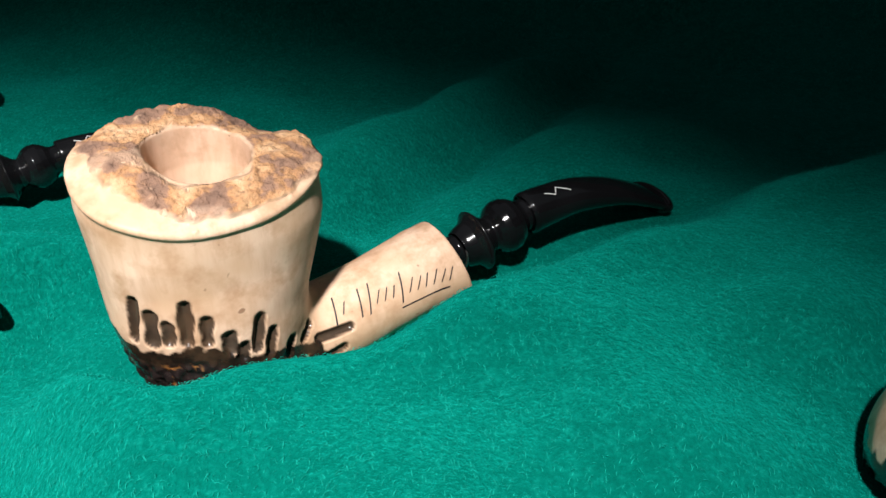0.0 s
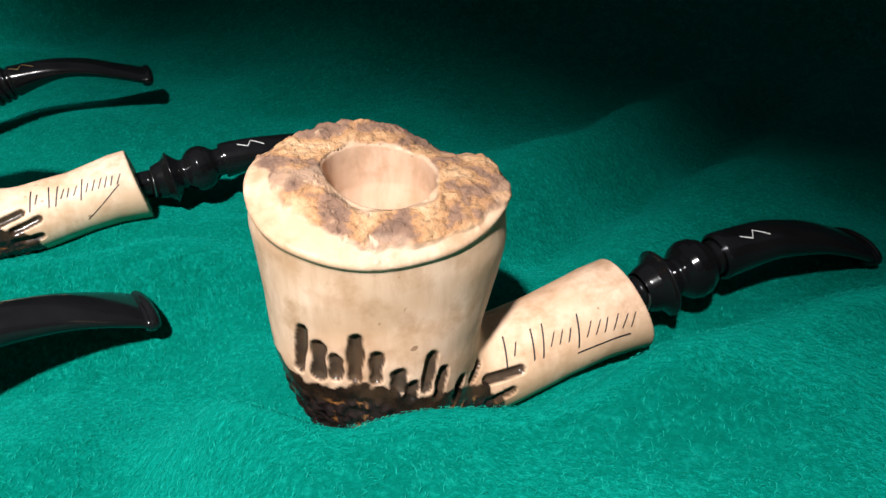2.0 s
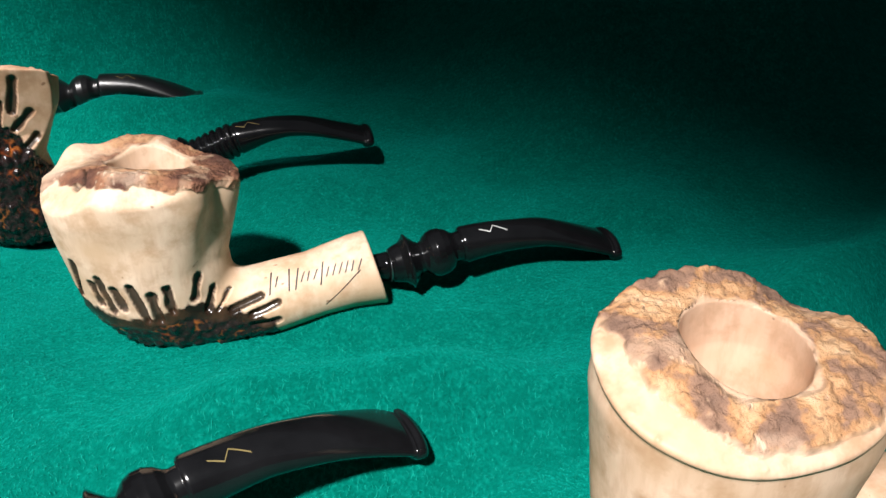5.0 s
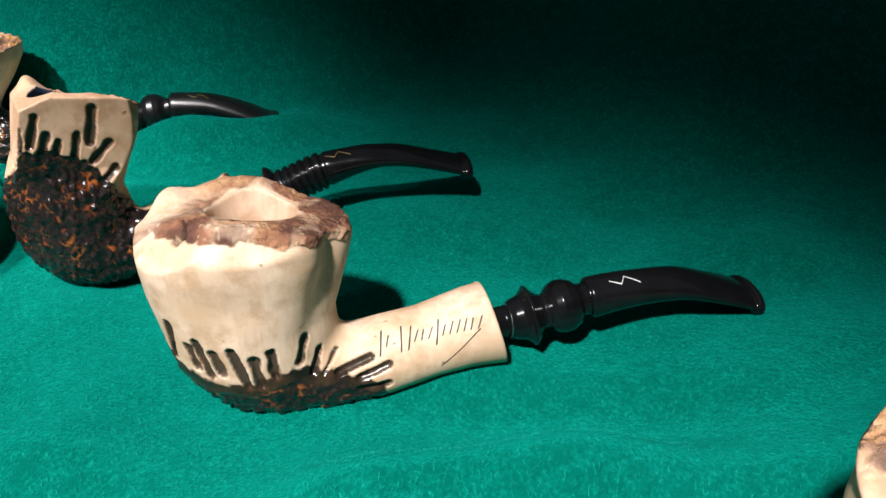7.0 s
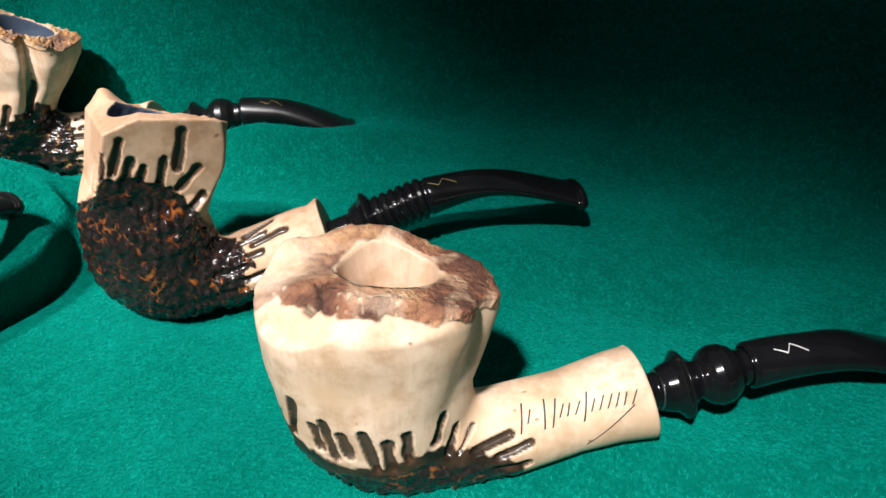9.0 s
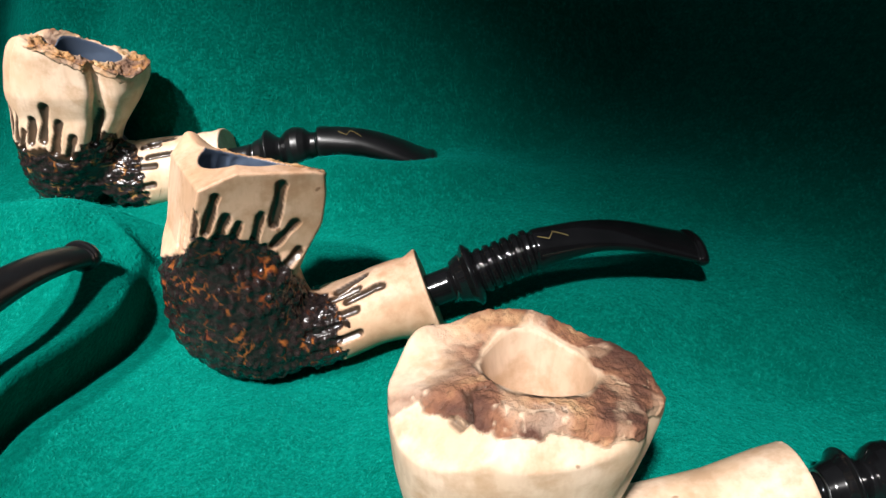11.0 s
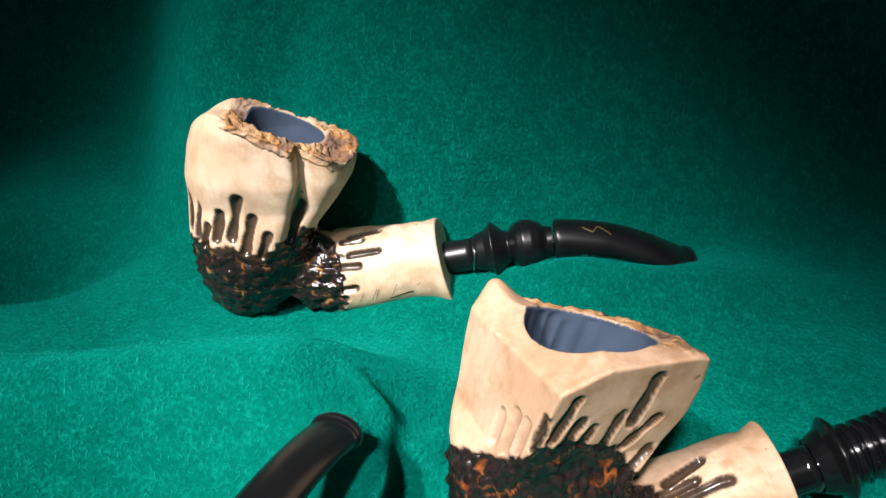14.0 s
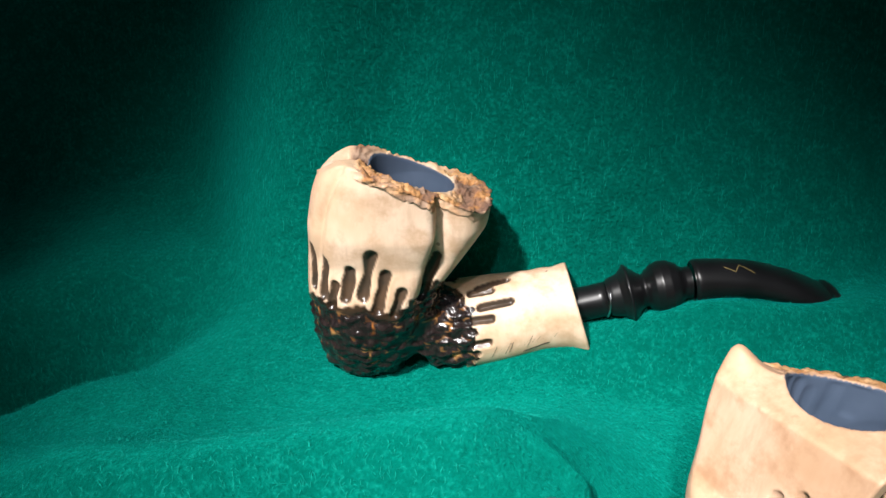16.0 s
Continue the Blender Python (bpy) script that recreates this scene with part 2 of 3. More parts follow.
def felt():
    us = np.concatenate([np.arange(-0.55, -0.15, 0.008), np.arange(-0.15, 0.66, 0.0015), np.arange(0.66, 1.05, 0.008)])
    vs = np.concatenate([np.arange(-0.45, -0.05, 0.01), np.arange(-0.05, 0.42, 0.0018), np.arange(0.42, 0.80, 0.008)])
    uu, vv = np.meshgrid(us, vs)
    x, y = -0.903 * uu + 0.430 * vv, 0.430 * uu + 0.903 * vv
    z = felt_height(x, y)
    # the hump's cloth laps over its own steep side
    edge = -0.3195
    x = x + 0.0115 * step(edge + 0.004, edge - 0.003, x) * np.exp(-((x - edge) / 0.011) ** 2) * step(0.260, 0.230, y) * step(0.08, 0.14, y)
    pts = np.stack([x.ravel(), y.ravel(), z.ravel()], 1)
    nu, nv = len(us), len(vs)
    i = (np.arange(nv - 1)[:, None] * nu + np.arange(nu - 1)[None, :]).ravel()
    quads = np.stack([i, i + nu, i + nu + 1, i + 1], 1)
    me = bpy.data.meshes.new("felt_cloth")
    me.from_pydata(pts.tolist(), [], quads.tolist())
    me.polygons.foreach_set("use_smooth", [True] * len(me.polygons))
    me.materials.append(FELT)
    ob = new("ground", me)
    return tagged(ob, "rumpled bright green felt cloth covering the display", "cloth", kind="structure")


CLOTH = felt()


def fibres(count=175000):
    """Loose wool fibres lying over the felt, each a thin bent blade."""
    rng = np.random.default_rng(11)
    u, v = rng.uniform(-0.14, 0.64, count), rng.uniform(-0.06, 0.42, count)
    x, y = -0.903 * u + 0.430 * v, 0.430 * u + 0.903 * v
    smooth = ~((np.abs(x + 0.3195) < 0.014) & (y < 0.275))
    x, y, count = x[smooth], y[smooth], int(smooth.sum())
    a = rng.uniform(0, 2 * math.pi, count)
    half = rng.uniform(0.0002, 0.0007, count)
    wide = rng.uniform(0.00003, 0.00006, count)
    rise = rng.uniform(0.0001, 0.0007, count)
    bend = rng.uniform(-0.6, 0.6, count)
    rows = []
    for s, lift in ((-1, 0.0), (-0.35, 0.8), (0.35, 1.0), (1, rng.uniform(-0.2, 0.9, count))):
        t = a + bend * s * 0.5
        cx, cy = x + half * s * np.cos(t), y + half * s * np.sin(t)
        cz = felt_height(cx, cy) + 0.0001 + rise * lift
        for e in (-1, 1):
            rows.append(np.stack([cx - e * wide * np.sin(t), cy + e * wide * np.cos(t), cz], 1))
    pts = np.stack(rows, 1).reshape(-1, 3)
    o = np.arange(count)[:, None] * 8
    quads = np.concatenate([o + np.array([0, 1, 3, 2]), o + np.array([2, 3, 5, 4]), o + np.array([4, 5, 7, 6])]).ravel()
    me = bpy.data.meshes.new("felt_fibres")
    me.vertices.add(len(pts))
    me.vertices.foreach_set("co", pts.ravel())
    me.loops.add(len(quads))
    me.loops.foreach_set("vertex_index", quads)
    me.polygons.add(len(quads) // 4)
    me.polygons.foreach_set("loop_start", np.arange(0, len(quads), 4))
    me.update(calc_edges=True)
    me.materials.append(WOOL)
    ob = new("felt_fibres", me)
    ob.parent = CLOTH
    return tagged(ob, "fine loose green wool fibres", kind="stuff")


fibres()


def board(name, size, m, label):
    bm = bmesh.new()
    bmesh.ops.create_cube(bm, size=1.0)
    bmesh.ops.scale(bm, vec=size, verts=bm.verts)
    bmesh.ops.bevel(bm, geom=bm.edges[:], offset=0.002, segments=2, affect="EDGES")
    me = bpy.data.meshes.new(name)
    bm.to_mesh(me)
    bm.free()
    me.materials.append(BOARD)
    ob = new(name, me)
    ob.matrix_world = m
    return tagged(ob, label, "wall", kind="structure")


TURN_UV = math.degrees(math.atan2(0.430, -0.903))
def uv_pose(u, v, z):
    p = place(u, v, z)
    return pose(p.x, p.y, p.z, 0, 0, TURN_UV + 180)


board("wall_back", (1.7, 0.02, 1.0), uv_pose(0.25, 0.82, 0.2), "dark plain back panel behind the cloth")
board("wall_left", (0.02, 1.4, 1.0), uv_pose(1.10, 0.13, 0.2), "dark plain panel at the display's end")
board("wall_right", (0.02, 1.4, 1.0), uv_pose(-0.60, 0.13, 0.2), "dark plain panel at the display's other end")


# ---- pipes: a solid described by a distance field, in millimetres ----
def smooth_min(a, b, k):
    q = np.clip(0.5 + 0.5 * (b - a) / k, 0, 1)
    return b * (1 - q) + a * q - k * q * (1 - q)


def smooth_max(a, b, k):
    return -smooth_min(-a, -b, k)


def table(rows, width=1.1):
    """Columns over height, rounded off between their rows."""
    rows = np.array(rows, float)
    zs = np.arange(rows[0, 0] - 8, rows[-1, 0] + 8, 0.25)
    k = np.exp(-(np.arange(-16, 17) * 0.25 / width) ** 2)
    k /= k.sum()
    cols = []
    for j in range(1, rows.shape[1]):
        c = np.interp(zs, rows[:, 0], rows[:, j])
        cols.append(np.convolve(np.pad(c, 16, mode="edge"), k, "valid"))
    return zs, cols


class Shape:
    """One pipe's wood: bowl rows (height, left, right, front, back), power of its section, the top's height, bore, shank."""

    def __init__(self, rows, power, top, bore, shank, cuts=(), valleys=(), lip=0.0, end_tilt=0.18):
        self.zs, self.cols = table(rows)
        self.bottom = rows[0][0] - 1.0
        self.power, self.top, self.bore, self.cuts, self.valleys, self.lip, self.end_tilt = power, top, bore, cuts, valleys, lip, end_tilt
        self.ax, self.az, self.ar = [np.array(c, float) for c in zip(*shank)]

    def body(self, x, y, z):
        l, r, f, b = [np.interp(z, self.zs, c) for c in self.cols]
        cx, cy = (l + r) / 2, (f + b) / 2
        hx, hy = (r - l) / 2, (b - f) / 2
        n = np.interp(z, (15.0, 40.0), self.power)
        px, py = np.abs(x - cx) / hx, np.abs(y - cy) / hy
        rho = (px ** n + py ** n + 1e-9) ** (1 / n)
        ang = np.degrees(np.arctan2(y - cy, x - cx))
        for a0, slope, wide, deep, z0, z1 in self.valleys:
            d = (ang - a0 - slope * (z - z0) + 180) % 360 - 180
            s = np.clip((z - z0) / (z1 - z0), 0, 1)
            rho = rho + deep * np.exp(-(d / wide) ** 2) * s * s * (3 - 2 * s)
        out = (rho - 1) * np.minimum(hx, hy)
        out = smooth_max(out, self.bottom - z, 3.0)
        for (nx, ny, nz), d, low in self.cuts:
            q = math.sqrt(nx * nx + ny * ny + nz * nz)
            out = smooth_max(out, (nx * x + ny * y + nz * z - d) / q - 0.35 * np.clip(low - z, 0, 60), 0.45)
        return out

    def neck(self, x, y, z):
        za = np.interp(x, self.ax, self.az)
        x = x + self.end_tilt * (z - za)
        ra = np.interp(x, self.ax, self.ar)
        d = np.sqrt(y ** 2 + (z - za) ** 2) - ra
        d = smooth_max(d, self.ax[0] - x, 4.0)
        return smooth_max(d, x - self.ax[-1], 0.8)

    def field(self, x, y, z):
        top = self.top(x, y)
        body = self.body(x, y, z)
        if self.lip:
            body = body - self.lip * step(2.6, 0.4, top - z)
        bowl = smooth_max(body, z - top, 0.6)
        out = smooth_min(bowl, self.neck(x, y, z), 5.0)
        bx, by, br, bz = self.bore
        hole = np.sqrt((x - bx) ** 2 + (y - by) ** 2) - br - 0.06 * np.clip(z - 44, 0, 20) + 0.13 * np.clip(49 - z, 0, 30)
        hole = smooth_max(hole, bz - z, 6.0)
        return smooth_max(out, -hole, 0.7)


def surface(field, low, high, cell):
    """Vertices and quads of the field's zero surface (naive surface nets, then drawn onto the surface)."""
    axes = [np.arange(a, b + cell, cell) for a, b in zip(low, high)]
    n = [len(a) for a in axes]
    gx, gy, gz = np.meshgrid(*axes, indexing="ij")
    f = field(gx.ravel(), gy.ravel(), gz.ravel()).reshape(n)
    inside = f < 0
    cells = np.zeros([k - 1 for k in n], int)
    corner = [(i, j, k) for i in (0, 1) for j in (0, 1) for k in (0, 1)]
    cut = lambda a, c: a[c[0]:n[0] - 1 + c[0], c[1]:n[1] - 1 + c[1], c[2]:n[2] - 1 + c[2]]
    for c in corner:
        cells += cut(inside, c)
    active = (cells > 0) & (cells < 8)
    index = -np.ones(active.shape, int)
    index[active] = np.arange(active.sum())
    total = np.zeros((active.sum(), 3))
    count = np.zeros(active.sum())
    base = np.argwhere(active).astype(float)
    for a in range(8):
        for b in range(a + 1, 8):
            ca, cb = np.array(corner[a]), np.array(corner[b])
            if np.abs(ca - cb).sum() != 1:
                continue
            fa, fb = cut(f, corner[a])[active], cut(f, corner[b])[active]
            hit = (fa < 0) != (fb < 0)
            s = np.where(hit, fa / np.where(hit, fa - fb, 1), 0)[:, None]
            total += np.where(hit[:, None], ca + s * (cb - ca), 0)
            count += hit
    pts = (base + total / count[:, None]) * cell + np.array([a[0] for a in axes])
    quads = []
    for axis in range(3):
        o1, o2 = [(1, 2), (2, 0), (0, 1)][axis]
        lo = [slice(1, None)] * 3
        lo[axis] = slice(None)
        first = [slice(1, n[k] - 1) for k in range(3)]
        first[axis] = slice(0, n[axis] - 1)
        second = [slice(1, n[k] - 1) for k in range(3)]
        second[axis] = slice(1, n[axis])
        fa, fb = inside[tuple(first)], inside[tuple(second)]
        for sign, hit in ((1, fa & ~fb), (-1, ~fa & fb)):
            at = np.argwhere(hit)
            at[:, o1] += 1
            at[:, o2] += 1
            e1, e2 = np.zeros(3, int), np.zeros(3, int)
            e1[o1], e2[o2] = 1, 1
            ring = [at, at - e1, at - e1 - e2, at - e2]
            ids = np.stack([index[tuple(r.T)] for r in ring], 1)
            quads.append(ids if sign > 0 else ids[:, ::-1])
    quads = np.concatenate(quads)
    quads = quads[(quads >= 0).all(1)]
    for _ in range(2):
        pts -= normals_of(field, pts) * np.clip(field(*pts.T), -0.3 * cell, 0.3 * cell)[:, None]
    return pts, quads


def normals_of(field, pts, e=0.05):
    x, y, z = pts.T
    g = np.stack([field(x + e, y, z) - field(x - e, y, z), field(x, y + e, z) - field(x, y - e, z), field(x, y, z + e) - field(x, y, z - e)], 1)
    return g / np.maximum(np.linalg.norm(g, axis=1), 1e-9)[:, None]


def lumps(pts, size, seed=0):
    """Smooth noise at points, about -1 to 1."""
    return np.array([noise.noise(Vector(p) / size + Vector((seed * 7.3, seed * 3.1, seed))) for p in pts.tolist()])


def cells_of(pts, size, seed=0):
    """Distances to the nearest and second nearest of scattered seeds, in units of size."""
    out = np.empty((len(pts), 2))
    for i, p in enumerate(pts.tolist()):
        d = noise.voronoi(Vector(p) / size + Vector((seed * 5.7, seed, seed * 2.3)))[0]
        out[i] = d[0], d[1]
    return out


def strokes(pts, list_of, half):
    """Signed depth inside capsules drawn in the X, Z plane: 1 on the middle line, 0 at the edge and outside."""
    best = np.zeros(len(pts))
    for x0, z0, x1, z1, w in list_of:
        dx, dz = x1 - x0, z1 - z0
        s = np.clip(((pts[:, 0] - x0) * dx + (pts[:, 2] - z0) * dz) / (dx * dx + dz * dz), 0, 1)
        d = np.hypot(pts[:, 0] - x0 - s * dx, pts[:, 2] - z0 - s * dz)
        best = np.maximum(best, np.clip(1 - d / (w * half), 0, 1))
    return best


def gouges(pts, list_of, half, rng):
    """The same for capsules in space, each from one point to another, a little uneven in width."""
    best = np.zeros(len(pts))
    for f in list_of:
        a, b = np.array(f[:3]), np.array(f[3:])
        d = b - a
        s = np.clip((pts - a) @ d / (d @ d), 0, 1)
        w = half * rng.uniform(0.86, 1.1) * (1 + 0.12 * np.sin(7 * s + rng.uniform(0, 6)))
        best = np.maximum(best, np.clip(1 - np.linalg.norm(pts - a - s[:, None] * d, axis=1) / w, 0, 1))
    return best


def link(name, pts, faces, mat, parent, label="", normals=None, attrs=None):
    """A mesh in metres from millimetres, linked under its thing."""
    me = bpy.data.meshes.new(name)
    me.from_pydata((np.asarray(pts) * 0.001).tolist(), [], np.asarray(faces).tolist() if not isinstance(faces, list) else faces)
    me.polygons.foreach_set("use_smooth", [True] * len(me.polygons))
    for key, values in (attrs or {}).items():
        me.attributes.new(key, "FLOAT", "POINT").data.foreach_set("value", np.asarray(values, np.float32))
    if normals is not None:
        me.normals_split_custom_set_from_vertices(normals.tolist())
    me.materials.append(mat)
    ob = new(name, me)
    ob.parent = parent
    return tagged(ob, label)


def vertex_normals(pts, quads):
    a = np.cross(pts[quads[:, 2]] - pts[quads[:, 0]], pts[quads[:, 3]] - pts[quads[:, 1]])
    out = np.zeros_like(pts)
    for k in range(4):
        np.add.at(out, quads[:, k], a)
    return out / np.maximum(np.linalg.norm(out, axis=1), 1e-9)[:, None]


def strays(quads, kind, i):
    """Give all but the largest connected patch of one kind of face back to the bowl."""
    rows = np.flatnonzero(kind == i)
    used, q = np.unique(quads[rows], return_inverse=True)
    q = q.reshape(-1, 4)
    mark = np.arange(len(used))
    while True:
        low = mark[q].min(1)
        new_mark = mark.copy()
        for k in range(4):
            np.minimum.at(new_mark, q[:, k], low)
        new_mark = new_mark[new_mark]
        if (new_mark == mark).all():
            break
        mark = new_mark
    face = mark[q[:, 0]]
    kind[rows[face != np.bincount(face).argmax()]] = 0


def wooden_part(shape, low, high, flutes, shank_flutes, edge, rough_z, lined, seed, parent, cell=0.5, dent=1.0, bark_line=4.5, bark_here=None, side_flutes=(), slant=(0.3, -0.6), face=-14.0, cracks=(), wood="a", lumpy=1.0, carve=(1.0, 1.0, 0.62), wide=1.6):
    """Bowl, shank, bark rim and chamber of one pipe. edge: (X, Z) of the carving's upper limit."""
    pts, quads = surface(shape.field, low, high, cell)
    nrm = normals_of(shape.field, pts)
    x, y, z = pts.T
    bx, by, br, bz = shape.bore
    away = np.hypot(x - bx, y - by)
    topz = shape.top(x, y)
    under = topz - z
    chamber = (away < br + 1.2) & (z > bz - 8) & (nrm[:, 2] < 0.75) & ((nrm[:, 0] * (x - bx) + nrm[:, 1] * (y - by) < 0) | (away < br * 0.8))
    # bark
    n1, n2 = lumps(pts, 5.0, seed), lumps(pts, 1.8, seed + 1)
    ragged = under - bark_line * 0.5 + 1.6 * n1 + 0.8 * n2
    bark = np.clip(0.5 - ragged / 0.35, 0, 1) * np.clip((nrm[:, 2] + 0.12) / 0.3, 0, 1)
    bare = np.clip((n1 * 0.7 + lumps(pts, 9.0, seed + 2) - 0.28) * 6, 0, 1)
    near_bore = np.clip((br + 1.7 + 1.6 * n1 - away) / 0.8, 0, 1)
    knobs = np.clip((lumps(pts, 1.4, seed + 7) + 0.6 * n1 - 0.62) * 5, 0, 1)
    bark = bark * (1 - 0.9 * near_bore) * (1 - 0.35 * bare) * (1 - 0.8 * knobs)
    if bark_here is not None:
        bark = bark * np.clip(bark_here(x + 1.5 * n2, y + 1.5 * n1), 0, 1)
    bark = bark * np.clip((30 - x) / 2, 0, 1)
    bark[chamber] = 0
    # carving
    lean = np.clip(face - y, -16, 0)
    px, pz = x + lean * slant[0], z + lean * slant[1]
    ex, ez = np.array(edge, float).T
    wob = lumps(pts, 3.0, seed + 3)
    limit = np.interp(px + (1.8 + np.clip(px - 6, 0, 2)) * wob, ex, ez) + 1.2 * lumps(pts, 1.7, seed + 9)
    side = np.clip((y - 2) / 6, 0, 1)
    limit = limit + side * 2.0
    char = np.clip((limit - pz) / 0.6 + 0.5, 0, 1)
    front = np.clip((4 - y) / 4, 0, 1)
    rng = random.Random(seed)
    groove = gouges(pts + 0.3 * np.stack([wob, 0 * wob, n2], 1), flutes, wide, rng)
    mirrored = strokes(pts, [(f[0] * 0.95 + 1.5, f[2] + 1, f[3] * 0.95 + 1.0, f[5], 1.0) for f in flutes], 1.5)
    on_neck = shape.neck(x, y, z) < shape.body(x, y, z)
    za, ra = np.interp(x, shape.ax, shape.az), np.interp(x, shape.ax, shape.ar)
    unrolled = np.stack([x, y, ra * np.arctan2(z - za, -y)], 1)
    roll = lambda px, degrees: float(np.interp(px, shape.ax, shape.ar) * math.radians(degrees))
    neck_groove = strokes(unrolled, [(f[0], roll(f[0], f[1]), f[2], roll(f[2], f[3]), 1.0) for f in shank_flutes], 1.35)
    cutdeep = np.where(on_neck, 0, np.maximum(groove * front, mirrored * (1 - front)))
    cutdeep = np.maximum(cutdeep, np.where(on_neck, neck_groove, 0))
    cutdeep[under < 1.0] = 0
    # plain notches down the left face
    left = strokes(pts[:, [1, 0, 2]], [(*f, 1.0) for f in side_flutes], 1.2) * np.clip((-x - 17) / 2, 0, 1) if side_flutes else 0.0 * x
    channel = np.clip(cutdeep * (2 - cutdeep), 0, 1)
    bent = pts + 0.8 * np.stack([n2, lumps(pts, 2.2, seed + 8), n1], 1)
    f = cells_of(bent * np.array(carve), 2.3, seed)
    pit = np.clip(f[:, 0] * 1.7, 0, 1) ** 1.2
    rough = np.clip((np.interp(px, ex, ez) + rough_z - pz) / 2.0, 0, 1) * char
    wall = np.clip(1.2 - (f[:, 1] - f[:, 0]) * 5.0, 0, 1)
    ridge = rough * np.clip(wall * 1.1 + 1.2 * lumps(pts, 4.0, seed + 4) + 0.6 * n2 - 1.15, 0, 1)
    char = np.maximum(char, np.clip(cutdeep * 7, 0, 1) * np.clip((np.interp(px, ex, ez) + 10 - pz) / 10, 0.94, 1))
    char[chamber] = 0
    shift = -1.25 * channel * (1 - 0.4 * rough) + dent * rough * ((0.32 - pit) * 1.05 + 0.25 * n2)
    shift = shift - 1.3 * np.sqrt(np.clip(1 - (1 - left) ** 2, 0, 1)) * (1 - rough)
    char = np.maximum(char, 0.4 * np.clip(left * 2, 0, 1))
    if cracks:
        crack = strokes(pts[:, [0, 2, 1]], [(*f, 1.0) for f in cracks], 0.75) * (nrm[:, 2] > 0.3)
        shift = shift - 1.4 * crack
        char = np.maximum(char, np.clip(1.2 * crack, 0, 0.7))
    shift = shift + lumpy * bark * (0.55 * n1 + 0.6 * n2 + 0.4 * lumps(pts, 0.9, seed + 5)) + 0.45 * lumpy * knobs * (under < 3.0) * (nrm[:, 2] > 0.2) * ~chamber
    shift = shift + 0.12 * lumps(pts, 8.0, seed + 6) * (1 - bark)
    shift[chamber] *= 0.2
    pts = pts + nrm * shift[:, None]
    normals = vertex_normals(pts, quads)
    attrs = dict(bark=bark, char=char, ridge=ridge, rugged=rough, lining=chamber * float(lined))
    centre = lambda a: a[quads].mean(1)
    kind = np.zeros(len(quads), int)
    kind[centre(on_neck.astype(float)) > 0.5] = 1
    kind[(centre(under) < 3.0) & (centre(nrm[:, 2]) > 0.2) & (centre(x) < 30)] = 2
    kind[centre(chamber.astype(float)) > 0.5] = 3
    for i in (1, 2, 3):
        strays(quads, kind, i)
    names = [("bowl", "pale briar bowl, black drip carving below"), ("shank", "pale briar shank with a turned end"), ("bark_rim", "rough brown bark left on the rim"),
             ("tobacco_chamber", "grey-blue coated chamber" if lined else "bare pale wood chamber")]
    for i, (name, label) in enumerate(names):
        q = quads[kind == i]
        used, back = np.unique(q, return_inverse=True)
        link(name, pts[used], back.reshape(q.shape), BRIAR[wood], parent, label, normals[used], {k: v[used] for k, v in attrs.items()})


def tube(rows, segments=28, caps=True):
    """Rings along X: rows of X, Z, half width, half height."""
    rows = np.array(rows, float)
    a = np.linspace(0, 2 * math.pi, segments, endpoint=False)
    slope = np.gradient(rows[:, 1]) / np.maximum(np.gradient(rows[:, 0]), 0.05)
    slope = np.clip(slope, -0.9, 0.9)
    pts = []
    for (x, z, ry, rz), k in zip(rows, slope):
        c = 1 / math.sqrt(1 + k * k)
        for t in a:
            w, h = ry * math.cos(t), rz * math.sin(t)
            pts.append((x - h * k * c, w, z + h * c))
    faces = []
    for i in range(len(rows) - 1):
        for j in range(segments):
            k = (j + 1) % segments
            faces.append((i * segments + j, (i + 1) * segments + j, (i + 1) * segments + k, i * segments + k)[::-1])
    if caps:
        faces.append(tuple(range(segments)))
        faces.append(tuple(range((len(rows) - 1) * segments, len(rows) * segments))[::-1])
    return np.array(pts), faces


def along(path, x):
    p = np.array(path, float)
    xs = np.linspace(p[0, 0], p[-1, 0], 200)
    zs = np.interp(xs, p[:, 0], p[:, 1])
    k = np.exp(-(np.arange(-25, 26) / 11.0) ** 2)
    pad = np.concatenate([2 * zs[0] - zs[25:0:-1], zs, 2 * zs[-1] - zs[-2:-27:-1]])
    return float(np.interp(x, xs, np.convolve(pad, k / k.sum(), "valid")))


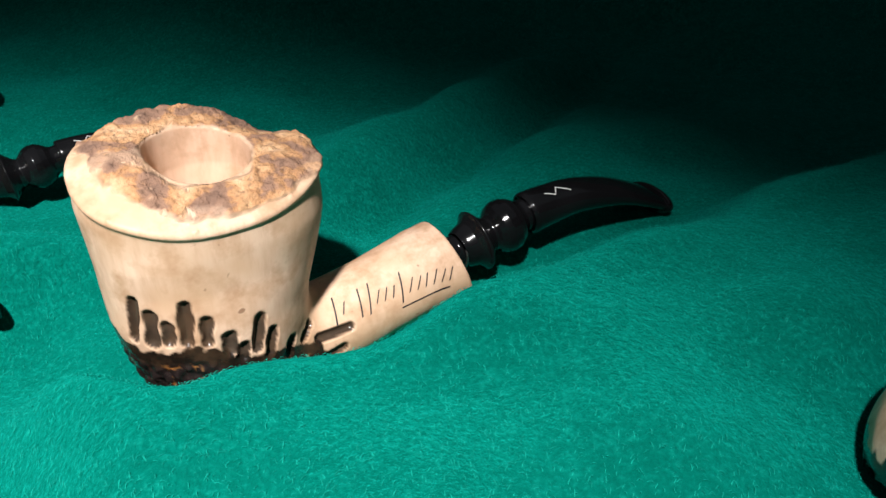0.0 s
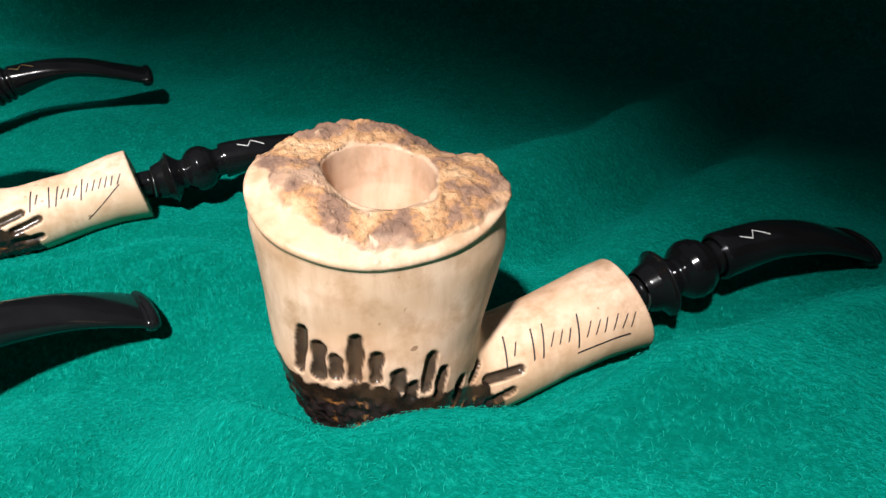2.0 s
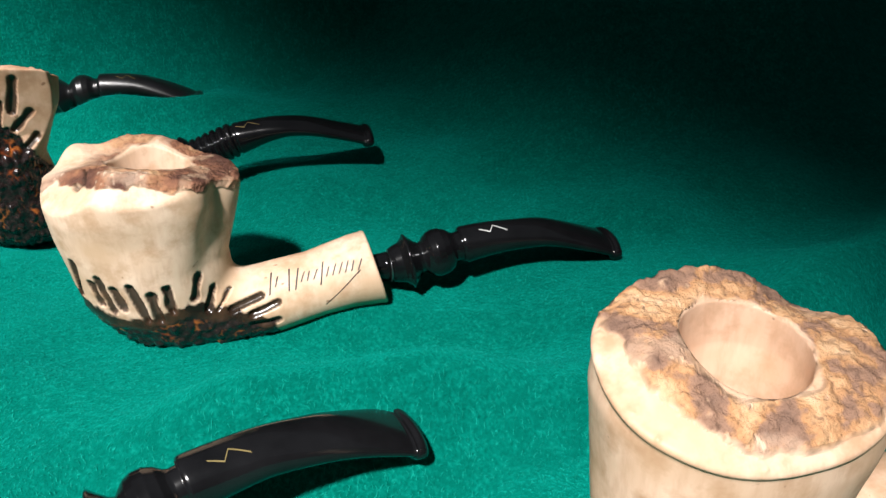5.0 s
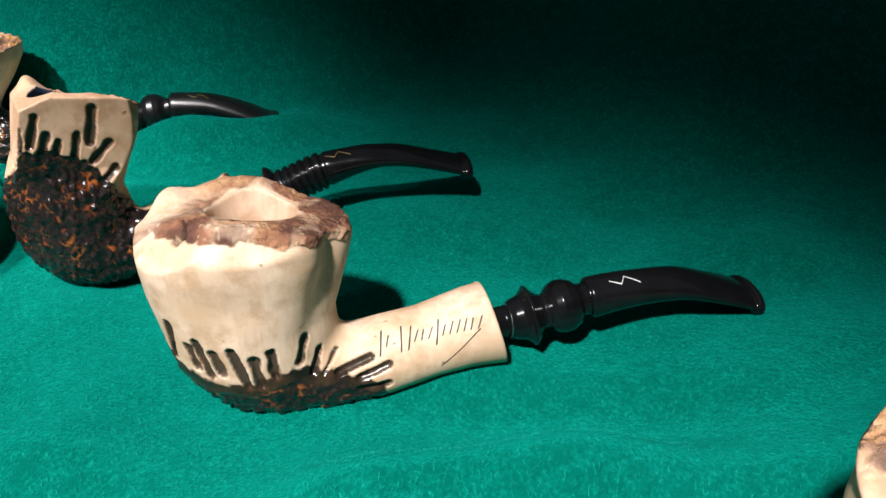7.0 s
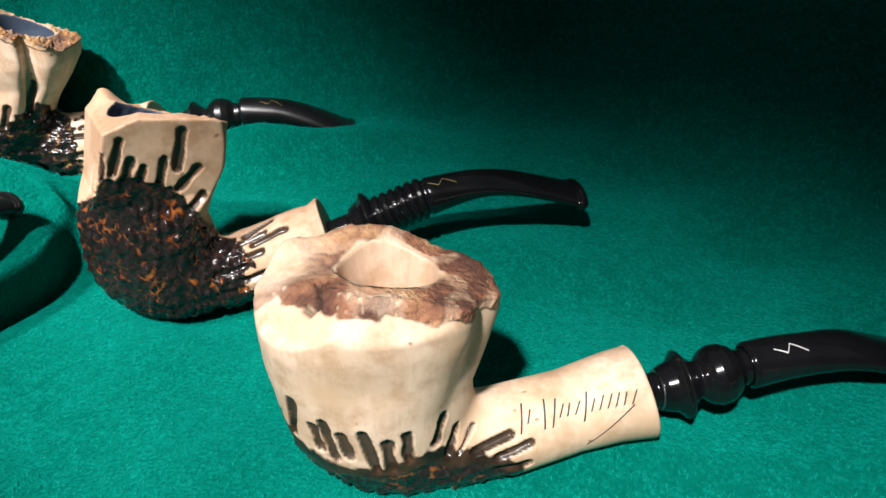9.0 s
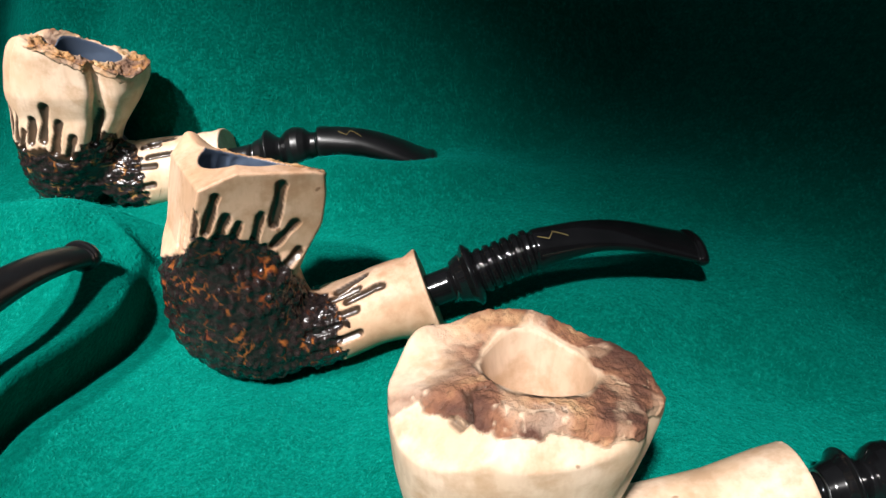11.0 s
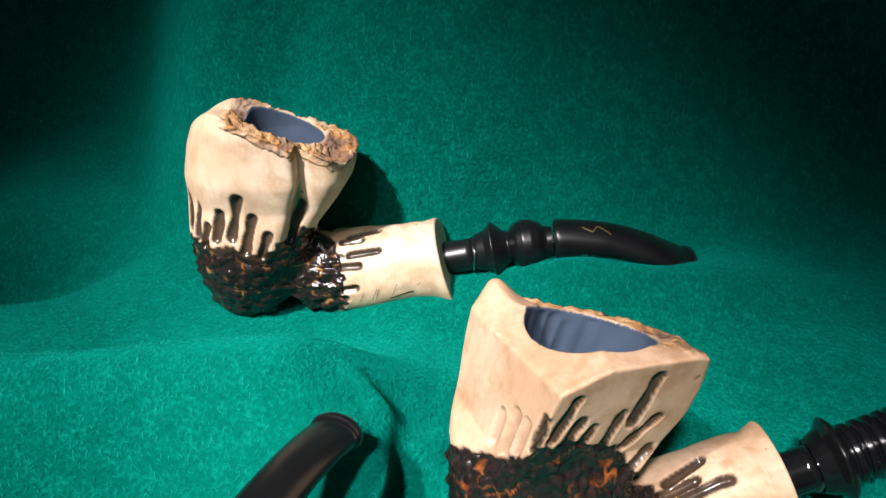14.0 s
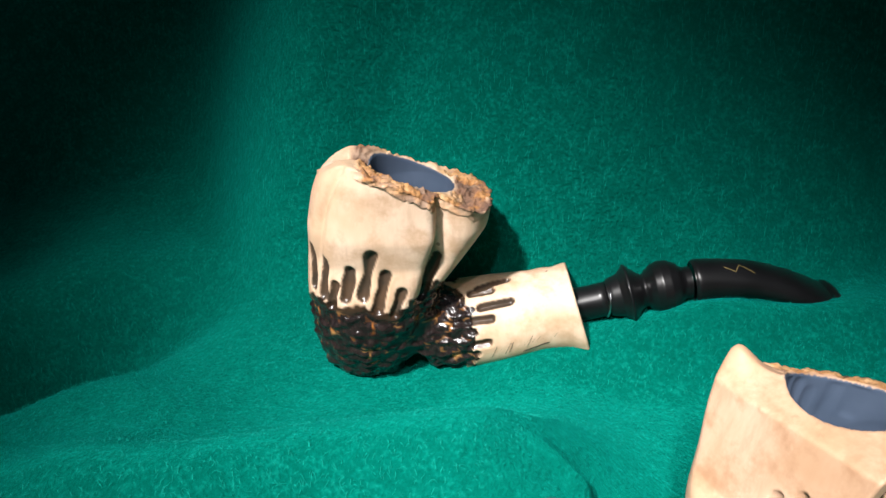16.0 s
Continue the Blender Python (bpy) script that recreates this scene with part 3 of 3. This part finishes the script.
def stem(parent, path, tenon, collar, shaft, inlay, gold, black=None):
    """The mouthpiece. path: (X, Z) of its axis; tenon: (X0, X1, radius); collar: (X, radius) of its turned part; shaft: (X, half width, half height)."""
    black = black or EBONITE
    x0, x1, r = tenon
    rows = [(x, along(path, x), r, r) for x in np.linspace(x0 - 2, x1, 6)]
    pts, faces = tube(rows, 24)
    link("tenon", pts, faces, black, parent, "slim black tenon between shank and mouthpiece")
    ringed = [(x1 + d, along(path, x1), r + e, r + e) for d, e in ((-0.25, 0.0), (-0.2, 0.55), (0.15, 0.55), (0.2, 0.0))]
    pts, faces = tube(ringed, 24)
    link("ring", pts, faces, SILVER, parent, "thin grey ring at the tenon")
    c = np.array(collar, float)
    xs = np.linspace(c[0, 0], c[-1, 0], 110)
    pts, faces = tube([(x, along(path, x), q, q) for x, q in zip(xs, np.interp(xs, c[:, 0], c[:, 1]))], 32)
    turned = link("turned_collar", pts, faces, black, parent, "glossy black turned flange and beads")
    s = np.array(shaft, float)
    xs = np.concatenate([[s[0, 0], s[0, 0] + 0.25, s[0, 0] + 0.7], np.linspace(s[0, 0] + 1.2, s[-1, 0], 46)])
    w, h = np.interp(xs, s[:, 0], s[:, 1]), np.interp(xs, s[:, 0], s[:, 2])
    w[:3] *= (0.86, 0.95, 0.99)
    h[:3] *= (0.86, 0.95, 0.99)
    pts, faces = tube([(x, along(path, x), a, b) for x, a, b in zip(xs, w, h)], 32)
    link("mouthpiece", pts, faces, black, parent, "curved black mouthpiece")
    xe, we, he = s[-1]
    lip = [(0.0, 1.0, 1.0), (0.3, 1.03, 1.35), (1.0, 1.05, 1.5), (2.0, 1.04, 1.4), (2.7, 0.98, 1.05), (3.0, 0.9, 0.7)]
    pts, faces = tube([(xe + d, along(path, xe + d), we * a, he * b) for d, a, b in lip], 32)
    link("bit", pts, faces, black, parent, "raised lip at the end of the mouthpiece")
    # a small inlaid mark: three plain slanted bars
    xi, side, n = inlay
    bars = [((-4, -0.2), (-1, 1.0)), ((-1, 1.0), (0.4, -1.0)), ((0.4, -1.0), (4.2, 0.9))]
    mark, mf = [], []
    for (a0, b0), (a1, b1) in bars:
        for i in range(9):
            t = i / 8
            a, b = a0 + (a1 - a0) * t, b0 + (b1 - b0) * t
            for o in (-0.16, 0.16):
                x = xi + a
                ry, rz = np.interp(x, s[:, 0], s[:, 1]), np.interp(x, s[:, 0], s[:, 2])
                th = math.radians(side) + (b + o) / rz
                mark.append((x, (ry + 0.06) * math.cos(th), along(path, x) + (rz + 0.06) * math.sin(th)))
            if i:
                k = len(mark)
                mf.append((k - 4, k - 3, k - 1, k - 2))
    link("inlaid_mark", mark, mf, GOLD if gold else WHITE, parent, "gold inlaid mark" if gold else "white inlaid mark")


def inked(shape, parent, x0, x1, angle0, angle1, underline, seed, size=1.0):
    """Unreadable writing on the shank: thin slanted bars in ink, and a long bar under them."""
    rng = random.Random(seed)

    def on_shank(x, deg):
        za, ra = np.interp(x, shape.ax, shape.az), np.interp(x, shape.ax, shape.ar)
        t = math.radians(deg)
        p = np.array([[x, -(ra) * math.cos(t), za + ra * math.sin(t)]])
        for _ in range(5):
            g = normals_of(shape.field, p)
            p = p - g * shape.field(*p.T)[:, None]
        return p[0] + g[0] * 0.14

    def bar(xa, da, xb, db, w, tilt):
        pts, faces = [], []
        for i in range(7):
            t = i / 6
            x, d = xa + (xb - xa) * t, da + (db - da) * t
            pts += [on_shank(x - w, d - tilt), on_shank(x + w, d + tilt)]
            if i:
                k = len(pts)
                faces.append((k - 4, k - 3, k - 1, k - 2))
        link("ink_mark", pts, faces, INK, parent)

    n = 15
    for i in range(n):
        if i == 2:
            continue
        x = x0 + (x1 - x0) * i / (n - 1)
        d = angle0 + (angle1 - angle0) * i / (n - 1)
        tall = (36 if i in (0, 3, 4, 8) else 15) * size
        bar(x, d - tall * 0.5, x + 1.2 + rng.uniform(-0.3, 0.5), d + tall * rng.uniform(0.45, 0.6), 0.21 * size, 0.4)
    xa, da, xb, db = underline
    bar(xa, da, xb, db, 0.0, 1.0)


def thing(m, label):
    e = new("tobacco_pipe")
    e.matrix_world = m
    return tagged(e, label, "tobacco pipe", "pipes on the cloth")


BEADS = [(0, 5.0), (1.2, 5.6), (3.2, 6.2), (4.6, 7.6), (5.0, 8.4), (5.4, 8.3), (6.4, 7.0), (8.0, 5.2), (9.0, 4.6), (9.5, 4.9), (10.2, 5.7), (11.5, 6.8), (13.2, 7.4), (15.2, 7.2), (17.0, 6.2), (18.2, 4.9), (18.9, 4.5), (20.5, 4.5)]


def beads(x, stretch=1.0, fat=1.0):
    return [(x + d * stretch, r * fat) for d, r in BEADS]


# pipe with a wide plateau rim and a sharp edge round it
def top_a(x, y):
    h = 55.9 - 0.045 * x + 0.196 * y - 0.0041 * x * x - 0.0029 * x * y - 0.0063 * y * y - 0.045 * np.clip(-11 - y, 0, 20) ** 2
    h = h + 2.9 * np.exp(-((x + 17.4) / 8) ** 2 - ((y - 2.2) / 11) ** 2) + 2.8 * np.exp(-((x + 0.8) / 15) ** 2 - ((y - 20.5) / 5) ** 2)
    return h - 3.0 * np.exp(-((x - 17.6) / 6) ** 2 - ((y - 13.2) / 6) ** 2)


SHAPE_A = Shape([(0, -9, 7.6, -7.8, 5.8), (2, -16, 13.6, -12.7, 9.8), (6, -19.9, 16.5, -15.6, 12.7), (14, -22.4, 17.2, -17, 14.6), (24, -24.2, 18.4, -17.1, 16.7), (34, -24.6, 21.3, -16.9, 17.6),
                 (42.5, -25, 23, -17.4, 18.4), (50, -25.7, 22.6, -17.3, 19.3), (62, -24, 22.6, -16.9, 18.6)],
                (1.81, 2.26), top_a, (-0.8, 1.6, 9.7, 22), [(10, 4.0, 10.7), (25, 6.5, 10.7), (36, 8.8, 10.3), (48, 11.5, 10.8), (57, 12.3, 11.3)], lip=0.7, end_tilt=0.30)


SLANT_A, SLANT_B, SLANT_C, SLANT_D = (0.26, -0.70), (-0.03, -0.72), (0.01, -0.83), (-0.09, -0.66)


def pipe_a(m, label, cell=0.41, gold=False):
    e = thing(m, label)
    wooden_part(SHAPE_A, (-30, -26, -4), (60, 26, 64),
                [(-20.9, -9.7, 33.9, -21.7, -8.0, 24.3), (-18.7, -11.6, 30.3, -18.9, -11.1, 24.1), (-16.1, -13.3, 27.9, -16.2, -13.1, 24.3), (-12.6, -15.1, 32.5, -13.1, -14.8, 24.1),
                 (-9.2, -16.1, 28.4, -9.5, -16.1, 23.5), (-5.3, -16.8, 23.5, -5.5, -16.8, 20.2), (-2.6, -17.0, 20.0, -3.2, -16.9, 17.8), (1.5, -16.6, 25.6, 0.2, -16.8, 18.4),
                 (4.1, -15.9, 21.0, 2.9, -16.1, 15.8), (8.9, -13.4, 14.8, 7.9, -13.7, 12.0), (14.8, -8.8, 14.0, 12.6, -10.7, 12.1)],
                [(24.3, 21, 16.6, 26), (22.1, -2, 16.8, -4)],
                [(-29, 38), (-25, 30), (-20.8, 26.4), (-15.9, 25), (-12.5, 24.8), (-7.9, 21.9), (-4, 18.2), (0.4, 17.4), (5, 16.4), (10.3, 16.3), (14.4, 15), (18.6, 10), (22, 3), (26, -8)], -3, False, 1, e, cell, 0.8, 4.5,
                lambda x, y: (0.96 + 0.2 * step(-8, 6, y + 0.4 * x) - np.hypot((x - 0.8) / 22.8, (y - 0.9) / 18.4)) / 0.05, (), SLANT_A, -18.0, (), "a", 0.85)
    stem(e, [(50, 11.8), (57, 13.2), (63, 14.6), (73.6, 16.5), (81, 18.5), (97, 19.8), (112, 17.1), (123, 12.8), (130.6, 9.2), (136, 6.0)], (56, 60.5, 4.3),
         beads(60.7, 1.02, 0.98), [(81.5, 5.9, 5.9), (97, 6.1, 4.5), (115, 7.3, 3.0), (127, 8.2, 2.4)], (90, 112, 0), gold)
    inked(SHAPE_A, e, 21.5, 51, 48, 20, (38, 8, 51, 4), 4)
    return e


def top_b(x, y):
    h = 50.4 - 0.129 * x - 0.198 * y - 0.007 * x * x + 0.0025 * x * y - 0.0023 * y * y + 5.3 * np.exp(-((x + 1.7) / 16) ** 2 - ((y - 19.3) / 5) ** 2)
    return h + 2.0 * np.exp(-((x - 19.9) / 5) ** 2 - ((y - 10.5) / 6) ** 2) + 5.2 * np.exp(-((x + 19.2) / 5) ** 2 - ((y - 17.6) / 6) ** 2)


SHAPE_B = Shape([(-3, -2.3, 14.4, -5.4, 4.7), (-1, -9.4, 18.3, -9.2, 7.8), (2, -13.6, 19.2, -11.2, 9.8), (8, -18.8, 19, -12.7, 11.8), (14, -21.6, 18.3, -13.4, 12.9), (24, -23.1, 17.6, -14.2, 15.1),
                 (34, -24.7, 20.8, -14.8, 16.7), (42, -25.3, 23.2, -15.9, 18.5), (46.5, -25.2, 23.5, -16.2, 19.7), (51, -24.7, 22.9, -14.8, 20.2), (58, -22.1, 21.3, -14.1, 19.5)],
                (1.65, 2.29), top_b, (1.6, 4.9, 9.8, 22), [(10, 4.0, 10.4), (25, 5.5, 10.3), (40, 8.2, 9.6), (50, 10.2, 10.3), (57.5, 10.7, 10.9)],
                cuts=[((0.0, -0.80, 0.60), 40.4, 30), ((-0.52, -0.32, 0.79), 48.7, 30)], valleys=[(-38, 0.35, 13, 0.16, 14, 46)], end_tilt=0.23)


def pipe_b(m, label, cell=0.41, gold=False):
    e = thing(m, label)
    wooden_part(SHAPE_B, (-30, -22, -8), (61, 24, 62),
                [(-20.4, -7.8, 29.5, -20.6, -4.5, 19.1), (-15.1, -11.0, 25.4, -12.9, -10.1, 15.2), (-7.7, -13.5, 23.1, -5.1, -12.5, 12.1), (-2.9, -13.8, 20.0, -2.0, -13.0, 11.8),
                 (1.1, -13.6, 21.4, 1.5, -13.0, 13.9), (9.1, -10.5, 22.0, 7.4, -11.2, 16.0), (12.1, -8.4, 16.7, 10.1, -10.2, 11.4), (16.5, -6.8, 14.0, 13.4, -9.7, 10.3), (-11.9, -12.3, 22.3, -10.3, -11.3, 16.2), (-16.9, -9.7, 23.5, -15.6, -9.0, 17.3)],
                [(24.0, 38, 16.1, 28), (28.2, 20, 21.3, 13), (27.8, -10, 21.0, -7)],
                [(-22, 29), (-19.5, 20.4), (-15, 15), (-10.1, 12.9), (-5.1, 12.1), (0.2, 14), (5.7, 15.1), (10.8, 11.9), (16.2, 10.8), (21.4, 8.5), (26.7, 3), (31, -6)], -3, False, 2, e, cell, 0.8, 5.5,
                lambda x, y: 1 - 1.5 * np.exp(-((x + 20) / 7) ** 2 - ((y - 11) / 8) ** 4), (), SLANT_B, -10.0,
                [(-16.0, -5.4, -14.9, -7.3), (-14.9, -7.3, -13.4, -6.9), (-13.4, -6.9, -12.7, -1.6), (-12.7, -1.6, -9.4, -0.6)], "b", 0.6, (1.0, 1.0, 0.62), 1.3)
    stem(e, [(50, 9.4), (60, 10.0), (66.5, 10.7), (77, 12.3), (83, 13.6), (93, 14.6), (109, 14.3), (123, 9.5), (132, 6.0), (138, 3.4)], (56, 61.5, 4.2),
         beads(61.7, 1.05, 0.96), [(83.0, 5.6, 5.6), (99, 6.0, 4.2), (115, 7.2, 3.1), (129, 8.0, 2.4)], (92, 112, 0), gold)
    inked(SHAPE_B, e, 26.5, 51, 53, 39, (41.3, -10, 51.6, 31), 9)
    return e


# pipe with a tall faceted bowl, rusticated all over its lower half
def top_c(x, y):
    rim = 53.8 - 0.318 * x - 0.474 * y
    left = 55.1 + 0.312 * (x + 14.5) - 0.047 * (y - 8)
    front = 52.9 + 0.12 * (y + 6.5) - 0.10 * (x - 3)
    h = np.minimum(np.minimum(rim, left), np.maximum(front, left + 3.0 - 0.5 * (x + 12)))
    return h + 3.7 * np.exp(-((x + 18) / 3.5) ** 2 - ((y - 15) / 4.0) ** 2)


SHAPE_C = Shape([(-9, -12.8, 1.7, -4.1, 3.8), (-7, -18.6, 7.7, -9, 6.8), (-3, -23.4, 11.3, -12.4, 9.8), (3, -27.4, 11.5, -14.8, 11.6), (12, -29.8, 8.5, -16, 12.4), (24, -29.4, 5.1, -15.1, 13.5),
                 (32, -28.1, 8.5, -14.2, 14.3), (40, -26.7, 12.4, -16.4, 14.8), (48, -26.1, 13.8, -18, 16), (53, -25.5, 13.9, -18.5, 16.2), (66, -24.5, 13.6, -18.6, 16.2)],
                (1.57, 3.63), top_c, (-4.0, 1.0, 10.8, 20), [(4, 1.5, 10.9), (15, 4.6, 10.9), (24, 7.9, 10.5), (31, 9.5, 11.0), (36, 9.8, 11.1), (40, 9.4, 13.2)],
                cuts=[((-0.965, -0.26, 0.25), 32.6, 36), ((0.263, -0.965, -0.16), 4.7, 34)], end_tilt=0.34)


def pipe_c(m, label, cell=0.41):
    e = thing(m, label)
    wooden_part(SHAPE_C, (-35, -22, -14), (44, 22, 66),
                [(-10.9, -16.7, 53.8, -14.4, -16.1, 44.6), (-16.1, -17.0, 50.5, -17.3, -16.6, 44.0), (-9.5, -15.2, 47.6, -11.6, -15.1, 42.8), (-6.9, -14.4, 45.0, -8.6, -13.9, 40.5), (-1.9, -12.9, 46.0, -4.4, -12.5, 38.5),
                 (3.6, -12.7, 53.4, 0.8, -12.0, 42.6), (5.6, -10.3, 41.8, 0.2, -10.8, 36.7), (5.6, -9.1, 33.2, 1.5, -10.9, 29.5)],
                [(25.9, 63, 16.8, 59), (21.9, 95, 14.5, 81), (19.8, 74, 12.8, 69), (18.8, 42, 10.9, 43), (14, 29, 5.8, 30), (19.1, 7, 9.4, 9), (13.2, -8, 5.8, -3)],
                [(-29.1, 42.2), (-25.8, 40.7), (-19.4, 39.7), (-17.3, 43.2), (-11.6, 42.8), (-4.4, 40.5), (0.2, 37.9), (3.2, 31.8), (9, 27), (14, 22), (15, 12), (15.5, -5), (17, -16)], 2, True, 3, e, cell, 0.95, 2.5,
                lambda x, y: np.maximum(np.clip((x - 5) / 2, 0, 1) * np.clip((y + 9) / 2, 0, 1), np.clip((y - 8) / 2, 0, 1) * np.clip((x + 13) / 2, 0, 1)),
                [(-13.5, 46.5, -13.5, 37), (-10.5, 46, -10.8, 37), (-7.0, 43, -7.0, 37)], SLANT_C, -14.0, (), "c", wide=1.4)
    ridges = [(46.5, 5.6), (47.6, 6.2), (49.5, 7.0), (50.6, 8.5), (51.0, 8.9), (51.6, 8.6), (52.6, 7.2)]
    x = 53.2
    for i in range(6):
        ridges += [(x, 5.5), (x + 0.5, 6.2), (x + 1.6, 6.3), (x + 2.1, 5.6), (x + 2.25, 5.1)]
        x += 2.4
    ridges += [(x + 0.2, 5.2), (x + 1.2, 5.2)]
    stem(e, [(34, 9.6), (41, 11.6), (48, 14.1), (59, 18.2), (66, 21.0), (80.5, 24.2), (88, 24.4), (95.5, 23.2), (104, 20.6), (114, 17.6), (120, 15.4)], (39, 46.5, 4.6),
         ridges, [(68.0, 5.8, 5.8), (76, 5.9, 4.6), (86, 6.3, 3.3), (104, 7.2, 2.4), (113, 7.8, 2.3)], (72, 112, 0), True)
    return e


# pipe with lobed sides and a thin ragged rim
def top_d(x, y):
    h = 52.8 - 0.317 * x - 0.19 * y + 0.0061 * x * x + 0.0004 * x * y + 0.0029 * y * y - 0.075 * np.clip(-16 - x, 0, 20) ** 2
    h = h - 2.2 * np.exp(-((x - 3) / 5) ** 2 - ((y + 16.9) / 4) ** 2) - 3.0 * np.exp(-((x - 10.7) / 5) ** 2 - ((y + 7.6) / 6) ** 2)
    return h - 5.4 * np.exp(-((x + 18.7) / 5) ** 2 - ((y - 4.6) / 4) ** 2)


SHAPE_D = Shape([(-5, -23, -12.1, -5.6, 6), (-3, -26.9, -8.2, -10.4, 8.1), (2, -30.2, -4.4, -13.5, 11.1), (10, -32.3, -1, -16.7, 13), (18, -32.7, 0.4, -18.5, 14), (28, -32.5, 4.1, -17.1, 15.1),
                 (36, -31.6, 10, -15.2, 15.7), (44, -31.2, 14.8, -16.4, 16.5), (52, -29.5, 15.8, -15.6, 15.6), (58, -27, 15, -15.1, 13.5), (66, -21.5, 13, -13.4, 11.4)],
                (1.95, 2.8), top_d, (-4.8, 2.8, 10.6, 20), [(-4, 7.5, 12.1), (8, 8.6, 12.7), (20, 10.5, 12.4), (30, 12.5, 11.5), (36, 12.7, 11.7), (40.5, 12.1, 13.0)],
                valleys=[(-41, -0.30, 8.5, 0.26, 16, 42), (-150, 0.0, 4, 0.06, 20, 40)], end_tilt=0.31)


def pipe_d(m, label, cell=0.41):
    e = thing(m, label)
    wooden_part(SHAPE_D, (-38, -22, -10), (44, 20, 70),
                [(-30.2, -7.8, 39.4, -30.1, -9.4, 29.3), (-26.8, -11.6, 37.6, -27.4, -13.3, 28.5), (-24.2, -14.2, 31.7, -25.5, -14.9, 26.1), (-20.1, -14.5, 36.1, -21.7, -16.1, 28.7), (-14.6, -15.8, 41.0, -17.3, -16.4, 29.8),
                 (-11.4, -15.5, 35.0, -13.7, -17.3, 26.0), (-7.5, -16.1, 30.4, -9.6, -17.1, 24.2), (1.3, -10.7, 37.8, -2.8, -12.3, 26.0)],
                [(20.1, 91, 12.5, 81), (15.6, 74, 10.3, 73), (20.6, 55, 12.7, 52), (15.4, 36, 6.0, 38), (10.5, 23, 1.4, 19), (14.6, 6, 4.3, 4), (11.5, -8, 1.0, -14), (8, -29, -1.0, -39)],
                [(-32.1, 31.3), (-26.2, 27), (-21.6, 26.4), (-17.1, 27.6), (-13, 25.2), (-8.9, 24.1), (-4.5, 28.1), (-1.7, 31.3), (4.1, 33), (8, 30), (10, 26), (11, 18), (11.5, 8), (12, -5), (14, -12)], -1, True, 4, e, cell, 1.05, 5.0, lambda x, y: np.clip((x + 19 + 0.12 * y) / 2, 0, 1), (), SLANT_D, -15.0, (), "d", 1.9, (0.45, 0.55, 0.90))
    stem(e, [(34, 12.7), (44, 14.6), (54, 17.3), (64.6, 19.6), (73, 20.9), (86.5, 21.4), (99.4, 17.8), (110, 13.6), (118, 10.3)], (39, 48, 4.7),
         beads(48.2, 1.08, 0.97), [(70.8, 6.2, 6.2), (86, 6.3, 4.6), (98, 7.2, 3.6), (109, 8.0, 2.2)], (82, 110, 0), True, DULL)
    inked(SHAPE_D, e, 15.5, 32, -10, 0, (24, -19, 31, -13), 5, 0.45)
    return e


first = pipe_a(pose(-0.0472, 0.1541, -0.003, 0, 0, 32.53), "pale wooden pipe with broad bark plateau rim and black mouthpiece")
second = pipe_b(pose(-0.1919, 0.2029, -0.005, 0, 0, 32.77), "pale wooden pipe with brown bark rim and short black drips")
third = pipe_c(pose(-0.2738, 0.2504, -0.005, 0, 0, 31.64), "wooden pipe carved black over its lower half, star-shaped rim facet")
fourth = pipe_d(pose(-0.3741, 0.3071, -0.010, 0, 0, 22.28), "pale wooden pipe with lobed bowl, coated chamber and black carving")
# the front row, of which little more than mouthpieces shows
fifth = tagged(copy_thing(first, pose(-0.2000, 0.0770, -0.0052, 0, 0, 47)), "pipe with glossy black mouthpiece lying in the front row")
for child in fifth.children:
    if child.name.startswith("inlaid_mark"):
        child.data = child.data.copy()
        child.data.materials[0] = GOLD
        tagged(child, "gold inlaid mark")
sixth = tagged(copy_thing(second, pose(-0.3122, 0.1038, 0.007, 0, 0, 94)), "pipe with dull black curved mouthpiece in the front row")
for child in list(sixth.children):
    if child.name.split(".")[0] in ("tenon", "ring", "turned_collar", "mouthpiece", "bit", "inlaid_mark"):
        bpy.data.objects.remove(child)
stem(sixth, [(50, 11), (58, 12), (66, 15), (78, 19), (86, 21), (95, 21.8), (105, 21), (115, 19.2), (125, 16), (136, 10.5)], (56, 60.5, 4.2), beads(58, 0.85, 0.96), [(75.0, 5.6, 5.6), (95, 5.2, 4.3), (112, 5.0, 3.4), (128, 5.2, 2.7)], (86, 125, 0), False, DULL)
tagged(copy_thing(second, pose(0.0815, 0.113, 0.018, 50, 0, 30)), "pale wooden pipe with black carving at the front row's end")
